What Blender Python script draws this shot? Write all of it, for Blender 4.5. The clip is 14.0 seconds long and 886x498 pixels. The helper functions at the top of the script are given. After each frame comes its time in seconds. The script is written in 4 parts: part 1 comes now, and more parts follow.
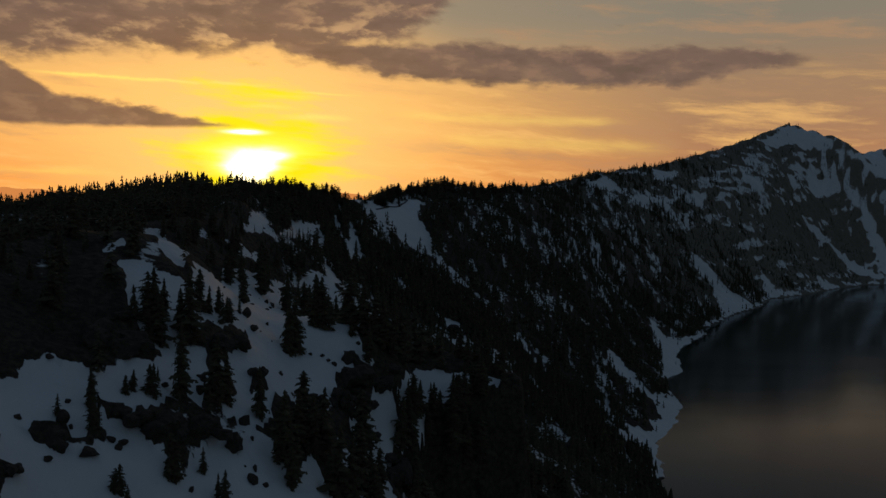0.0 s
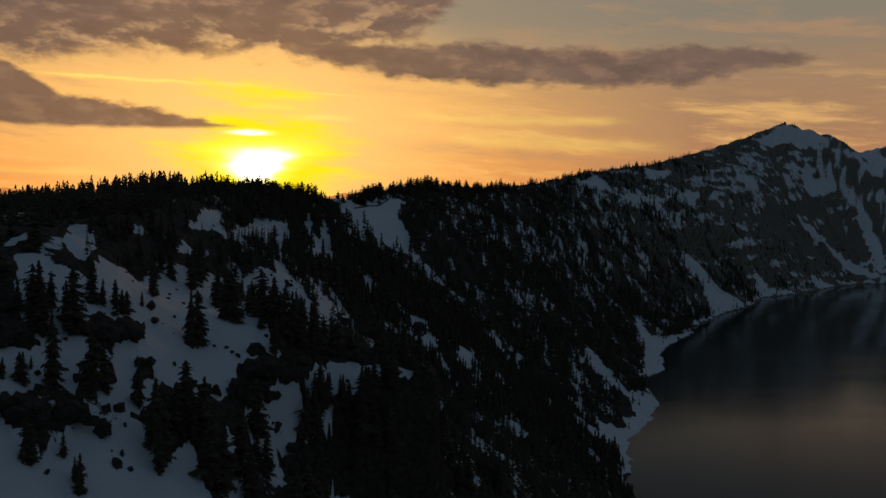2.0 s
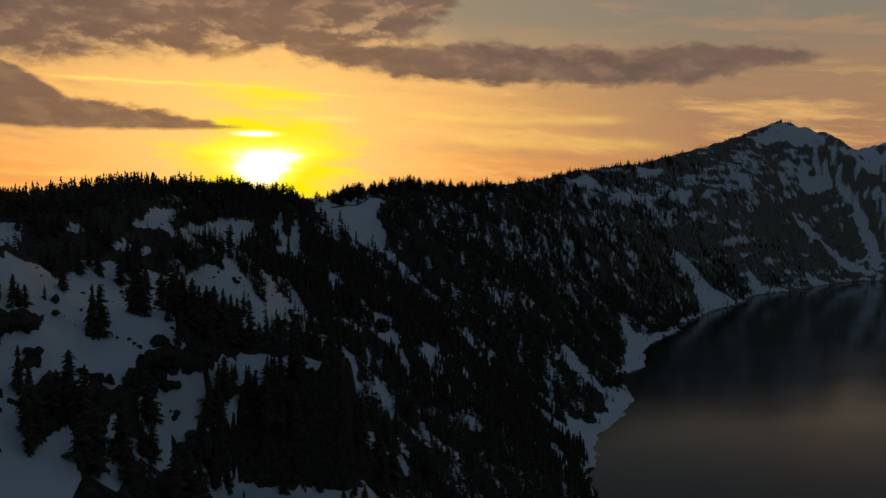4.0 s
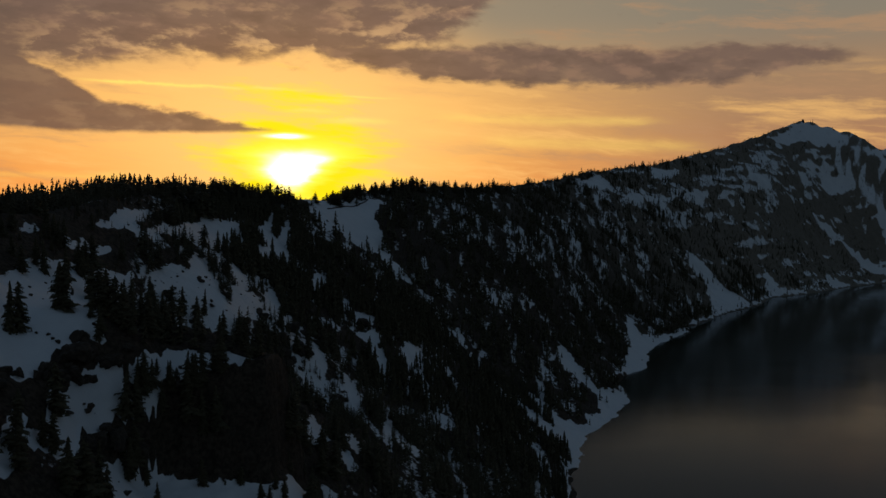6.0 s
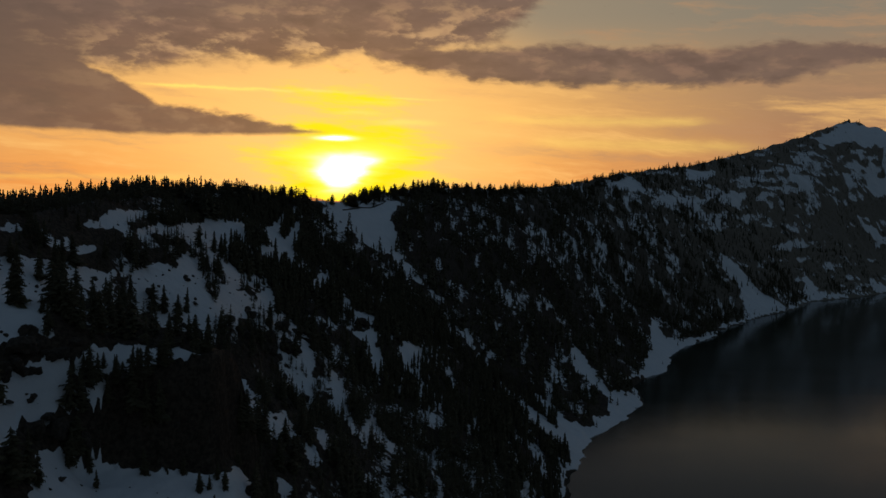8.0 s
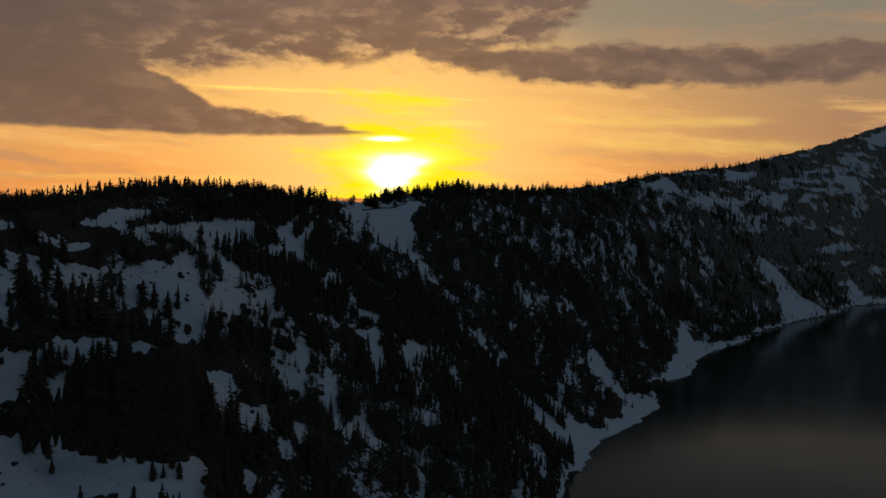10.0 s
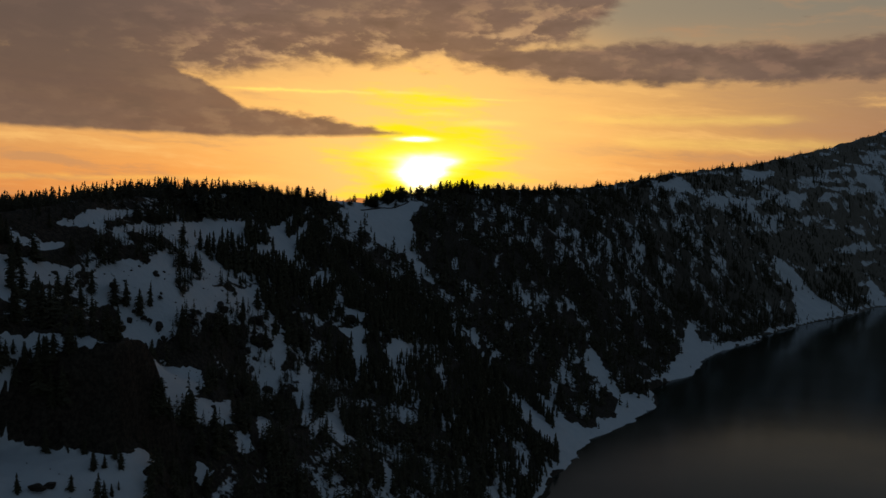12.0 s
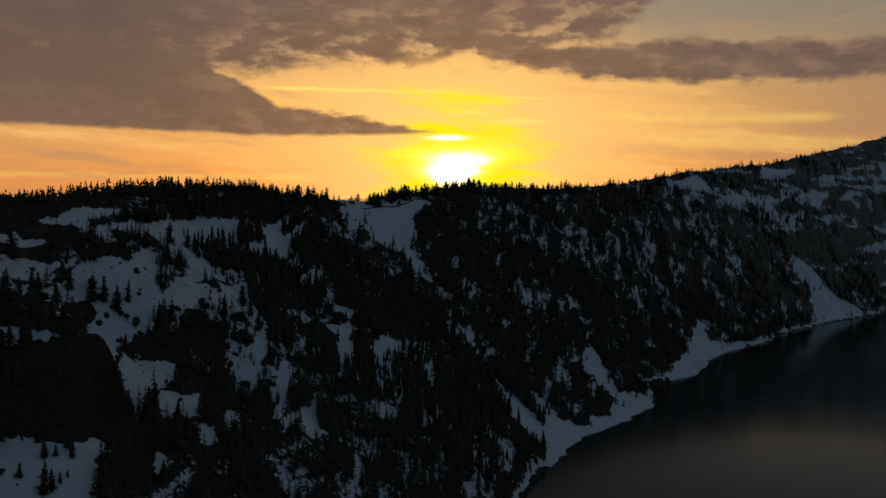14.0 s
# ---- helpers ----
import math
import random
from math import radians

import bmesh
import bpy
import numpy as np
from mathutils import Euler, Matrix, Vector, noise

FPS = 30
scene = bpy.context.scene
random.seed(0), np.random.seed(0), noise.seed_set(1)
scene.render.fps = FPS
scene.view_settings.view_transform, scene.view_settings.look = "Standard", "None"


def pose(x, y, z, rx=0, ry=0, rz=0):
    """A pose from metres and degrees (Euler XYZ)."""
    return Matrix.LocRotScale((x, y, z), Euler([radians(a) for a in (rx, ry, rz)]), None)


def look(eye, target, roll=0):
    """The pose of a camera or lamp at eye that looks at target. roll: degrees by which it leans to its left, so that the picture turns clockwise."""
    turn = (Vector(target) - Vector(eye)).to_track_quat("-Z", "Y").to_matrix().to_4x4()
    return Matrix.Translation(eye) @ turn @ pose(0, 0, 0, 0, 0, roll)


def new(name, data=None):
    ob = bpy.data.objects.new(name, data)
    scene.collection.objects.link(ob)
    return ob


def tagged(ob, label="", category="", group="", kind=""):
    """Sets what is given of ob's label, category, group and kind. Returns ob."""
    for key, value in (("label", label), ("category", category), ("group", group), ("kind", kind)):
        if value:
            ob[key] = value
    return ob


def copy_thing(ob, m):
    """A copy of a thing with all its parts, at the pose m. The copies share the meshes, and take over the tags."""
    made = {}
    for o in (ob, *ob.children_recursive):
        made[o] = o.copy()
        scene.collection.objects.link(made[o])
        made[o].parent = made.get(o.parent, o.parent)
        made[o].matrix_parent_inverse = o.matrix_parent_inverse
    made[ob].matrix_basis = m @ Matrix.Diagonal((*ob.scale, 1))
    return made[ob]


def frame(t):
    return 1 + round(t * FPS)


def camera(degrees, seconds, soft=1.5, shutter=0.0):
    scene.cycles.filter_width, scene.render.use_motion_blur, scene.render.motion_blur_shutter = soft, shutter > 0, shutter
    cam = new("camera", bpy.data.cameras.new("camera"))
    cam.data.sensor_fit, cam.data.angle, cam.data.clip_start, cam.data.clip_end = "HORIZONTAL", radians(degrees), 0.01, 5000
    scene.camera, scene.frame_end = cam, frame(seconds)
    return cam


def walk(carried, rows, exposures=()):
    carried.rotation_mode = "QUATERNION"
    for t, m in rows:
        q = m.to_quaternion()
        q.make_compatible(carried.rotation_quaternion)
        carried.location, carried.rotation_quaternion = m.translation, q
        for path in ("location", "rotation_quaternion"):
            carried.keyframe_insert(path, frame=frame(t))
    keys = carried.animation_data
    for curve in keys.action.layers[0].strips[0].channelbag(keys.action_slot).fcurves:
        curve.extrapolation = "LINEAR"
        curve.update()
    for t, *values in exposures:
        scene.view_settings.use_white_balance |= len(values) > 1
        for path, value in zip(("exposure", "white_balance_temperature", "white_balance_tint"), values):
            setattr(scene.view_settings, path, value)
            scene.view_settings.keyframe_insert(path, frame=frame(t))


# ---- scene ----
cam = camera(57.4, 14.0)
PATH = [
    (0, (-101.381, 20.763, 247.7), (-101.3, 22.758, 247.588), 1.2),
    (0.5, (-94.033, 19.629, 247.558), (-93.955, 21.624, 247.447), 1.2),
    (1, (-85.664, 18.497, 247.34), (-85.589, 20.492, 247.228), 1.2),
    (1.5, (-76.58, 16.461, 247.034), (-76.508, 18.456, 246.922), 1.1),
    (2, (-67.274, 13.229, 246.771), (-67.205, 15.225, 246.659), 1.1),
    (2.5, (-57.713, 9.518, 246.516), (-57.647, 11.513, 246.402), 1.0),
    (3, (-48.341, 6.161, 246.286), (-48.276, 8.156, 246.172), 0.9),
    (5.5, (3.025, -2.734, 245.779), (3.03, -0.737, 245.67), 0.7),
    (6, (13.999, -4.289, 245.714), (13.981, -2.292, 245.605), 0.7),
    (6.5, (25.377, -6.083, 245.835), (25.335, -4.087, 245.728), 0.7),
    (7, (36.825, -7.937, 246.086), (36.755, -5.941, 245.979), 0.7),
    (7.5, (48.01, -9.452, 246.197), (47.908, -7.458, 246.09), 0.7),
    (8, (59.086, -10.426, 246.395), (58.95, -8.433, 246.288), 0.8),
    (8.5, (70.042, -11.166, 246.625), (69.867, -9.176, 246.518), 0.8),
    (11, (122.768, -13.286, 247.018), (122.473, -11.311, 246.91), 1.1),
    (11.5, (133.561, -13.697, 247.165), (133.248, -11.725, 247.057), 1.0),
    (12, (144.267, -13.995, 247.244), (143.937, -12.026, 247.136), 0.9),
    (12.5, (154.825, -14.261, 247.333), (154.48, -12.294, 247.222), 1.0),
    (13, (165.091, -14.859, 247.492), (164.726, -12.895, 247.38), 1.0),
    (13.5, (175.767, -14.93, 247.766), (175.382, -12.971, 247.653), 1.0),
    (14, (186.689, -14.633, 248.066), (186.283, -12.678, 247.953), 0.9),
]
walk(cam, [(t, look(eye, target, roll)) for t, eye, target, roll in PATH])

# ---- light and sky ----
SUN_AZ, SUN_EL = radians(-11.0), radians(2.4)
SUN_DIR = Vector((math.sin(SUN_AZ) * math.cos(SUN_EL), math.cos(SUN_AZ) * math.cos(SUN_EL), math.sin(SUN_EL)))


class Nodes:
    """Short hand for writing node trees as arithmetic."""

    def __init__(self, tree):
        self.tree = tree
        tree.nodes.clear()

    def add(self, kind):
        return self.tree.nodes.new(kind)

    def plug(self, socket, value):
        if isinstance(value, bpy.types.NodeSocket):
            self.tree.links.new(value, socket)
        else:
            socket.default_value = value

    def math(self, op, *values, clamp=False):
        node = self.add("ShaderNodeMath")
        node.operation, node.use_clamp = op, clamp
        for socket, value in zip(node.inputs, values):
            self.plug(socket, value)
        return node.outputs[0]

    def plus(self, *values):
        total = values[0]
        for value in values[1:]:
            total = self.math("ADD", total, value)
        return total

    def times(self, *values):
        total = values[0]
        for value in values[1:]:
            total = self.math("MULTIPLY", total, value)
        return total

    def less(self, a, b):
        return self.math("SUBTRACT", a, b)

    def ramp(self, value, low, high, to_low=0.0, to_high=1.0, smooth=True):
        node = self.add("ShaderNodeMapRange")
        node.interpolation_type = "SMOOTHSTEP" if smooth else "LINEAR"
        for key, v in (("Value", value), ("From Min", low), ("From Max", high), ("To Min", to_low), ("To Max", to_high)):
            self.plug(node.inputs[key], v)
        return node.outputs["Result"]

    def bell(self, value, centre, width):
        """exp(-((value - centre) / width)^2)"""
        d = self.math("DIVIDE", self.less(value, centre), width)
        return self.math("EXPONENT", self.times(d, d, -1.0))

    def graph(self, value, points):
        """A broken line through the given points."""
        (first, _), (last, _) = points[0], points[-1]
        node = self.add("ShaderNodeValToRGB")
        ramp = node.color_ramp
        while len(ramp.elements) < len(points):
            ramp.elements.new(0.5)
        for element, (x, y) in zip(ramp.elements, points):
            element.position, element.color = (x - first) / (last - first), (y / 20, y / 20, y / 20, 1)
        self.plug(node.inputs[0], self.ramp(value, first, last, smooth=False))
        return self.times(node.outputs[0], 20.0)

    def vector(self, x, y, z=0.0):
        node = self.add("ShaderNodeCombineXYZ")
        for socket, value in zip(node.inputs, (x, y, z)):
            self.plug(socket, value)
        return node.outputs[0]

    def noise(self, vector, scale, detail=4.0, rough=0.55, warp=0.0):
        node = self.add("ShaderNodeTexNoise")
        self.plug(node.inputs["Vector"], vector)
        for key, value in (("Scale", scale), ("Detail", detail), ("Roughness", rough), ("Distortion", warp)):
            self.plug(node.inputs[key], value)
        return node.outputs["Fac"]

    def mix(self, factor, a, b, blend="MIX"):
        node = self.add("ShaderNodeMix")
        node.data_type, node.blend_type = "RGBA", blend
        self.plug(node.inputs["Factor"], factor)
        for socket, value in zip((node.inputs[6], node.inputs[7]), (a, b)):
            self.plug(socket, (*value, 1.0) if isinstance(value, tuple) else value)
        return node.outputs[2]


def make_sky():
    """Sunset sky: a clear low band that glows round the sun, a grey deck of cloud above it and long dark clouds with ragged edges."""
    world = bpy.data.worlds.new("sunset_sky")
    scene.world = world
    world.use_nodes = True
    n = Nodes(world.node_tree)
    way = n.add("ShaderNodeTexCoord").outputs["Generated"]
    axes = n.add("ShaderNodeSeparateXYZ")
    n.plug(axes.inputs[0], way)
    x, y, z = axes.outputs
    # degrees to the right of the sun, and degrees of height
    u = n.plus(n.times(n.math("ARCTAN2", x, y), 57.2958), 11.0)
    v = n.times(n.math("ARCSINE", z), 57.2958)
    shift = n.less(n.noise(n.vector(n.times(u, 0.12), n.times(v, 0.3), 1.0), 1.0, 3.0), 0.5)
    soft = n.less(n.noise(n.vector(n.plus(n.times(u, 0.22), shift), n.times(v, 0.55)), 1.0, 5.0, 0.6), 0.5)
    puff = n.less(n.noise(n.vector(n.plus(n.times(u, 0.46), n.times(soft, 1.5)), n.times(v, 0.95), 7.0), 1.0, 6.0, 0.57), 0.5)
    streak = n.noise(n.vector(n.times(u, 0.10), n.plus(n.times(v, 0.75), n.times(u, 0.05), n.times(soft, 0.8)), 3.0), 1.0, 6.0, 0.62)
    up = n.less(v, 2.4)
    away = n.math("SQRT", n.plus(n.times(u, u, 0.85), n.times(up, up)))
    # clear sky: by height, then to the sides, then thin cirrus
    low = n.mix(n.ramp(v, 0.0, 6.0), (0.96, 0.342, 0.064), (0.94, 0.480, 0.130))
    low = n.mix(n.ramp(v, 6.0, 13.5), low, (0.32, 0.248, 0.162))
    side = n.mix(n.ramp(v, 0.0, 9.0), (0.46, 0.195, 0.085), (0.34, 0.205, 0.115))
    side = n.mix(n.ramp(v, 8.0, 13.0), side, (0.235, 0.200, 0.150))
    low = n.mix(n.ramp(u, 5.0, 34.0), low, side)
    low = n.mix(n.times(n.ramp(u, -10.0, -32.0), 0.5), low, side)
    low = n.mix(n.times(n.ramp(streak, 0.48, 0.72), 0.55, n.ramp(v, 10.5, 7.0)), low, (1.0, 0.56, 0.17))
    low = n.mix(n.times(n.ramp(streak, 0.50, 0.32), 0.5), low, (0.46, 0.25, 0.125))
    glow = n.math("EXPONENT", n.times(away, -0.155))
    low = n.mix(n.times(n.ramp(away, 17.0, 3.0), 0.9), low, (1.14, 0.62, 0.175))
    low = n.mix(n.times(n.ramp(n.plus(away, n.times(n.less(streak, 0.5), 14.0), n.times(soft, 5.0)), 7.0, 2.0), 0.95), low, (1.05, 0.80, 0.0))
    for height, tilt, left, right, thin in ((7.75, 0.006, -14.5, 2.5, 0.10), (7.55, -0.03, 1.5, 8.0, 0.08), (7.1, 0.0, -1.0, 5.5, 0.12), (6.35, 0.0, -1.5, 4.0, 0.12), (6.3, -0.02, 9.0, 27.0, 0.3), (5.75, 0.0, 1.0, 8.0, 0.2), (4.9, -0.03, 12.0, 30.0, 0.45), (1.7, 0.01, -34.0, -8.0, 0.2)):
        line = n.bell(v, n.plus(height, n.times(u, tilt), n.times(puff, 0.5)), thin)
        line = n.times(line, n.ramp(u, left, left + 3.0), n.ramp(u, right, right - 4.0), n.ramp(streak, 0.25, 0.55))
        low = n.mix(n.times(line, 0.85 if left < 8 and height > 5 else 0.28), low, (1.08, 0.76, 0.16))
    # the cloud deck above, broken towards its edge
    edge = n.graph(u, ((-60, 7.5), (-32, 8.2), (-19, 7.8), (-14, 8.3), (-8.8, 9.3), (-2.2, 9.6), (0.8, 9.7), (4, 9.9), (7, 10.2), (10, 10.9), (12.5, 12.6), (15, 15.0), (24, 16.5), (32, 16.0), (42, 13.6), (60, 13.5)))
    deck = n.ramp(n.plus(n.less(v, edge), n.times(soft, 2.4), n.times(puff, 3.2)), -0.5, 1.2)
    # the dark tongue of cloud that ends beside the sun: flat underneath, stepped on top
    top = n.graph(u, ((-60, 10.5), (-30, 9.8), (-19.5, 9.8), (-17, 9.0), (-15.2, 8.3), (-14, 7.5), (-12.3, 6.65), (-9.9, 6.35), (-7.8, 6.05), (-5.2, 5.6), (-3, 5.25), (-1.0, 4.95)))
    base = n.graph(u, ((-60, 4.2), (-30, 4.5), (-18.8, 4.45), (-12, 4.4), (-5.2, 4.65), (-1.0, 4.95)))
    tongue = n.math("MINIMUM", n.plus(n.less(top, v), n.times(puff, 1.5), n.times(soft, 0.6)), n.plus(n.times(n.less(v, base), 1.2), n.times(puff, 0.5)))
    tongue = n.times(n.ramp(tongue, -0.16, 0.32), n.ramp(u, -0.4, -2.6))
    # the long cloud to the right of the sun
    top = n.graph(u, ((0, 10.6), (3, 10.95), (7, 10.9), (10.3, 10.95), (16.2, 11.2), (22, 10.65), (25, 10.5), (28.5, 10.8), (33.5, 10.5), (38.5, 9.7)))
    base = n.graph(u, ((0, 10.6), (2.4, 9.9), (6.3, 9.25), (10.3, 8.6), (14.2, 8.5), (22, 8.2), (29.3, 8.3), (34.0, 8.9), (38.5, 9.7)))
    bank = n.math("MINIMUM", n.plus(n.less(top, v), n.times(puff, 1.5)), n.plus(n.less(v, base), n.times(puff, 1.6), n.times(soft, 0.5)))
    bank = n.times(n.ramp(bank, -0.3, 0.35), n.ramp(u, -0.5, 3.0), n.ramp(u, 39.5, 35.0))
    wisp = n.times(n.ramp(n.plus(puff, n.times(soft, 0.6)), 0.16, 0.30), n.ramp(v, 11.6, 12.6), n.ramp(u, 12.0, 20.0), 0.6)
    cloud = n.math("MAXIMUM", n.math("MAXIMUM", n.math("MAXIMUM", deck, tongue), bank), wisp)
    grey = n.mix(n.ramp(u, -10.0, 20.0), (0.172, 0.097, 0.068), (0.148, 0.096, 0.076))
    grey = n.mix(n.ramp(v, 8.0, 14.0), grey, (0.158, 0.101, 0.082))
    grey = n.mix(n.times(n.ramp(shift, -0.15, 0.15), 0.35), grey, (0.215, 0.140, 0.098))
    grey = n.mix(n.times(n.ramp(n.plus(puff, n.times(soft, 0.7)), 0.02, -0.18), 0.9, n.ramp(away, 26.0, 8.0, 0.4, 1.0), n.ramp(n.less(v, edge), 5.5, 0.6), n.ramp(tongue, 0.5, 0.0, 0.2, 1.0), n.ramp(bank, 0.7, 0.0, 0.2, 1.0)), grey, (0.62, 0.375, 0.185))
    grey = n.mix(n.times(n.ramp(n.plus(n.times(puff, 0.5), soft), 0.02, 0.25), 0.5), grey, (0.105, 0.068, 0.054))
    curl = n.less(n.noise(n.vector(n.plus(n.times(u, 0.42), n.times(v, 0.2), n.times(soft, 1.2)), n.times(v, 1.1), 11.0), 1.0, 4.0, 0.5), 0.5)
    grey = n.mix(n.times(n.ramp(n.plus(curl, n.times(puff, 0.8)), 0.0, -0.22), 0.45, n.ramp(tongue, 0.6, 0.0, 0.35, 1.0)), grey, (0.285, 0.165, 0.112))
    grey = n.mix(n.times(n.ramp(n.plus(curl, n.times(soft, 0.6)), 0.0, 0.2), 0.4), grey, (0.110, 0.074, 0.060))
    grey = n.mix(n.times(n.ramp(u, -12.0, -24.0), n.ramp(v, 4.5, 9.0, 0.35, 0.85)), grey, (0.115, 0.077, 0.062))
    grey = n.mix(n.ramp(v, 15.0, 20.0), grey, (0.146, 0.136, 0.100))
    grey = n.mix(n.times(glow, 0.45), grey, (0.55, 0.24, 0.05))
    sky = n.mix(n.times(cloud, 0.95), low, grey)
    # the sun behind thin haze: a bright bowl under a sliver of cloud, and a bar of light above it
    ragged = n.plus(n.times(puff, 0.4), n.times(n.less(streak, 0.5), 1.3))
    rise = n.ramp(v, 1.2, 3.25, 0.0, 1.0, smooth=False)
    half = n.plus(1.0, n.times(rise, 0.55), n.times(n.math("POWER", rise, 7.0), 0.75), n.times(ragged, 1.6))
    across = n.math("POWER", n.math("ABSOLUTE", n.math("DIVIDE", n.plus(u, n.times(n.less(v, 2.4), -0.22)), half)), 2.4)
    height = n.math("POWER", n.math("ABSOLUTE", n.math("DIVIDE", n.plus(n.less(v, 2.2), n.times(ragged, 1.1)), 0.92)), 2.1)
    disc = n.math("EXPONENT", n.times(n.math("POWER", n.plus(across, height), 1.4), -0.75))
    wing = n.times(n.bell(n.plus(v, n.times(u, -0.03), n.times(ragged, 0.4)), 2.95, 0.17), n.ramp(u, 3.2, 1.2), n.ramp(u, -1.2, 0.4))
    bar = n.times(n.bell(u, -0.55, 0.95), n.bell(n.plus(v, n.times(ragged, 0.2)), 4.6, 0.12))
    halo = n.times(n.ramp(n.plus(across, height, n.times(puff, 3.0)), 11.0, 1.0), 0.8)
    sky = n.mix(halo, sky, (1.3, 1.0, 0.08))
    sky = n.mix(n.math("MINIMUM", n.plus(disc, bar, n.times(wing, 0.6)), 1.0), sky, (3.6, 3.2, 2.2))
    # away from the sunset the sky falls to a dim blue dusk
    atmosphere = n.add("ShaderNodeTexSky")
    atmosphere.sky_type, atmosphere.sun_disc, atmosphere.sun_elevation, atmosphere.sun_rotation = "NISHITA", False, SUN_EL, SUN_AZ
    dusk = n.mix(0.02, (0.0290, 0.0445, 0.066), atmosphere.outputs[0])
    far = n.math("MAXIMUM", n.ramp(n.math("ABSOLUTE", n.less(u, 6.0)), 38.0, 66.0), n.ramp(v, 13.5, 18.5))
    sky = n.mix(far, sky, dusk)
    back = n.add("ShaderNodeBackground")
    n.plug(back.inputs["Color"], sky)
    n.plug(back.inputs["Strength"], 1.06)
    n.plug(n.add("ShaderNodeOutputWorld").inputs["Surface"], back.outputs[0])


make_sky()
sun_data = bpy.data.lights.new("sun", "SUN")
sun_data.energy, sun_data.angle, sun_data.color = 0.5, radians(2.0), (1.0, 0.5, 0.18)
sun = new("sun", sun_data)
sun.matrix_world = look((0, 3000, 900), Vector((0, 3000, 900)) - SUN_DIR)


# ---- the land as a height for each place ----
def value_noise(x, y, seed=0):
    """Smooth noise from -1 to 1 on unit cells."""
    xi, yi = np.floor(x).astype(np.int64), np.floor(y).astype(np.int64)
    fx, fy = x - xi, y - yi
    fx, fy = fx * fx * fx * (fx * (fx * 6 - 15) + 10), fy * fy * fy * (fy * (fy * 6 - 15) + 10)

    def corner(a, b):
        h = (a * 374761393 + b * 668265263 + seed * 974711) & 0xFFFFFFFF
        h = ((h ^ (h >> 13)) * 1274126177) & 0xFFFFFFFF
        h = ((h ^ (h >> 16)) * 2246822519) & 0xFFFFFFFF
        return ((h ^ (h >> 15)) & 0xFFFF) / 32767.5 - 1.0

    top = corner(xi, yi) * (1 - fx) + corner(xi + 1, yi) * fx
    low = corner(xi, yi + 1) * (1 - fx) + corner(xi + 1, yi + 1) * fx
    return top * (1 - fy) + low * fy


def fbm(x, y, size, octaves=4, seed=0, gain=0.5):
    total, amp, norm = 0.0, 1.0, 0.0
    for k in range(octaves):
        total = total + amp * value_noise(x / size + 17.3 * k, y / size - 9.1 * k, seed + k)
        norm, amp, size = norm + amp, amp * gain, size / 2.03
    return total / norm


def step(value, low, high):
    t = np.clip((value - low) / (high - low), 0, 1)
    return t * t * (3 - 2 * t)


# the lake's edge, x and y, from near to far
SHORE = np.array([(40, -1500), (60, 0), (104, 300), (112, 560), (128, 725), (165, 850), (186, 890), (240, 1010), (248, 1060), (244, 1105),
                  (280, 1177), (318, 1232), (335, 1290), (345, 1350), (430, 1508), (490, 1588), (505, 1650), (655, 1875), (792, 2040),
                  (900, 2230), (1085, 2375), (1270, 2560), (1460, 2718), (1800, 2790), (2600, 2850), (6000, 2900)], float)
# the rim's crest, x, y and height
CREST = np.array([(-260, -1500, 240), (-225, 0, 234), (-208, 280, 232), (-205, 450, 239), (-215, 600, 249), (-235, 760, 253), (-228, 850, 254),
                  (-195, 960, 249), (-150, 1080, 247), (-112, 1220, 264), (-65, 1340, 276), (0, 1430, 277), (90, 1580, 281), (200, 1790, 293),
                  (354, 2030, 331), (600, 2330, 369), (850, 2600, 430), (1100, 2860, 501), (1350, 3112, 586), (1560, 3140, 541),
                  (1690, 3200, 484), (1950, 3300, 540), (2600, 3500, 480), (6000, 3900, 400)], float)


def to_line(x, y, line):
    """Distance from each place to a polyline, and how far along it the nearest point lies (in points)."""
    best, where = np.full(x.shape, 1e18), np.zeros(x.shape)
    for k in range(len(line) - 1):
        (ax, ay), (bx, by) = line[k, :2], line[k + 1, :2]
        dx, dy = bx - ax, by - ay
        t = np.clip(((x - ax) * dx + (y - ay) * dy) / (dx * dx + dy * dy), 0, 1)
        d = (x - ax - t * dx) ** 2 + (y - ay - t * dy) ** 2
        near = d < best
        best, where = np.where(near, d, best), np.where(near, k + t, where)
    return np.sqrt(best), where


def shore_distance(x, y):
    """Metres inland from the water's edge; negative over the lake."""
    wx = x + 9 * fbm(x, y, 34, 5, 11, 0.62)
    wy = y + 9 * fbm(x, y, 34, 5, 12, 0.62)
    d, _ = to_line(wx, wy, SHORE)
    return np.where(wx < np.interp(wy, SHORE[:, 1], SHORE[:, 0]), d, -d)


def hill(x, y, cx, cy, rx, ry, turn=0.0):
    c, s = math.cos(radians(turn)), math.sin(radians(turn))
    u, v = ((x - cx) * c + (y - cy) * s) / rx, (-(x - cx) * s + (y - cy) * c) / ry
    return np.exp(-(u * u + v * v))


def buttress(x, y):
    """Metres behind the front face of the buttress, and metres to the left of its right face."""
    ragged = 6 * fbm(x, y, 13, 4, 15)
    return y - 293 - 0.46 * (x + 100) + ragged, -56 - x + 0.08 * (y - 320) + ragged


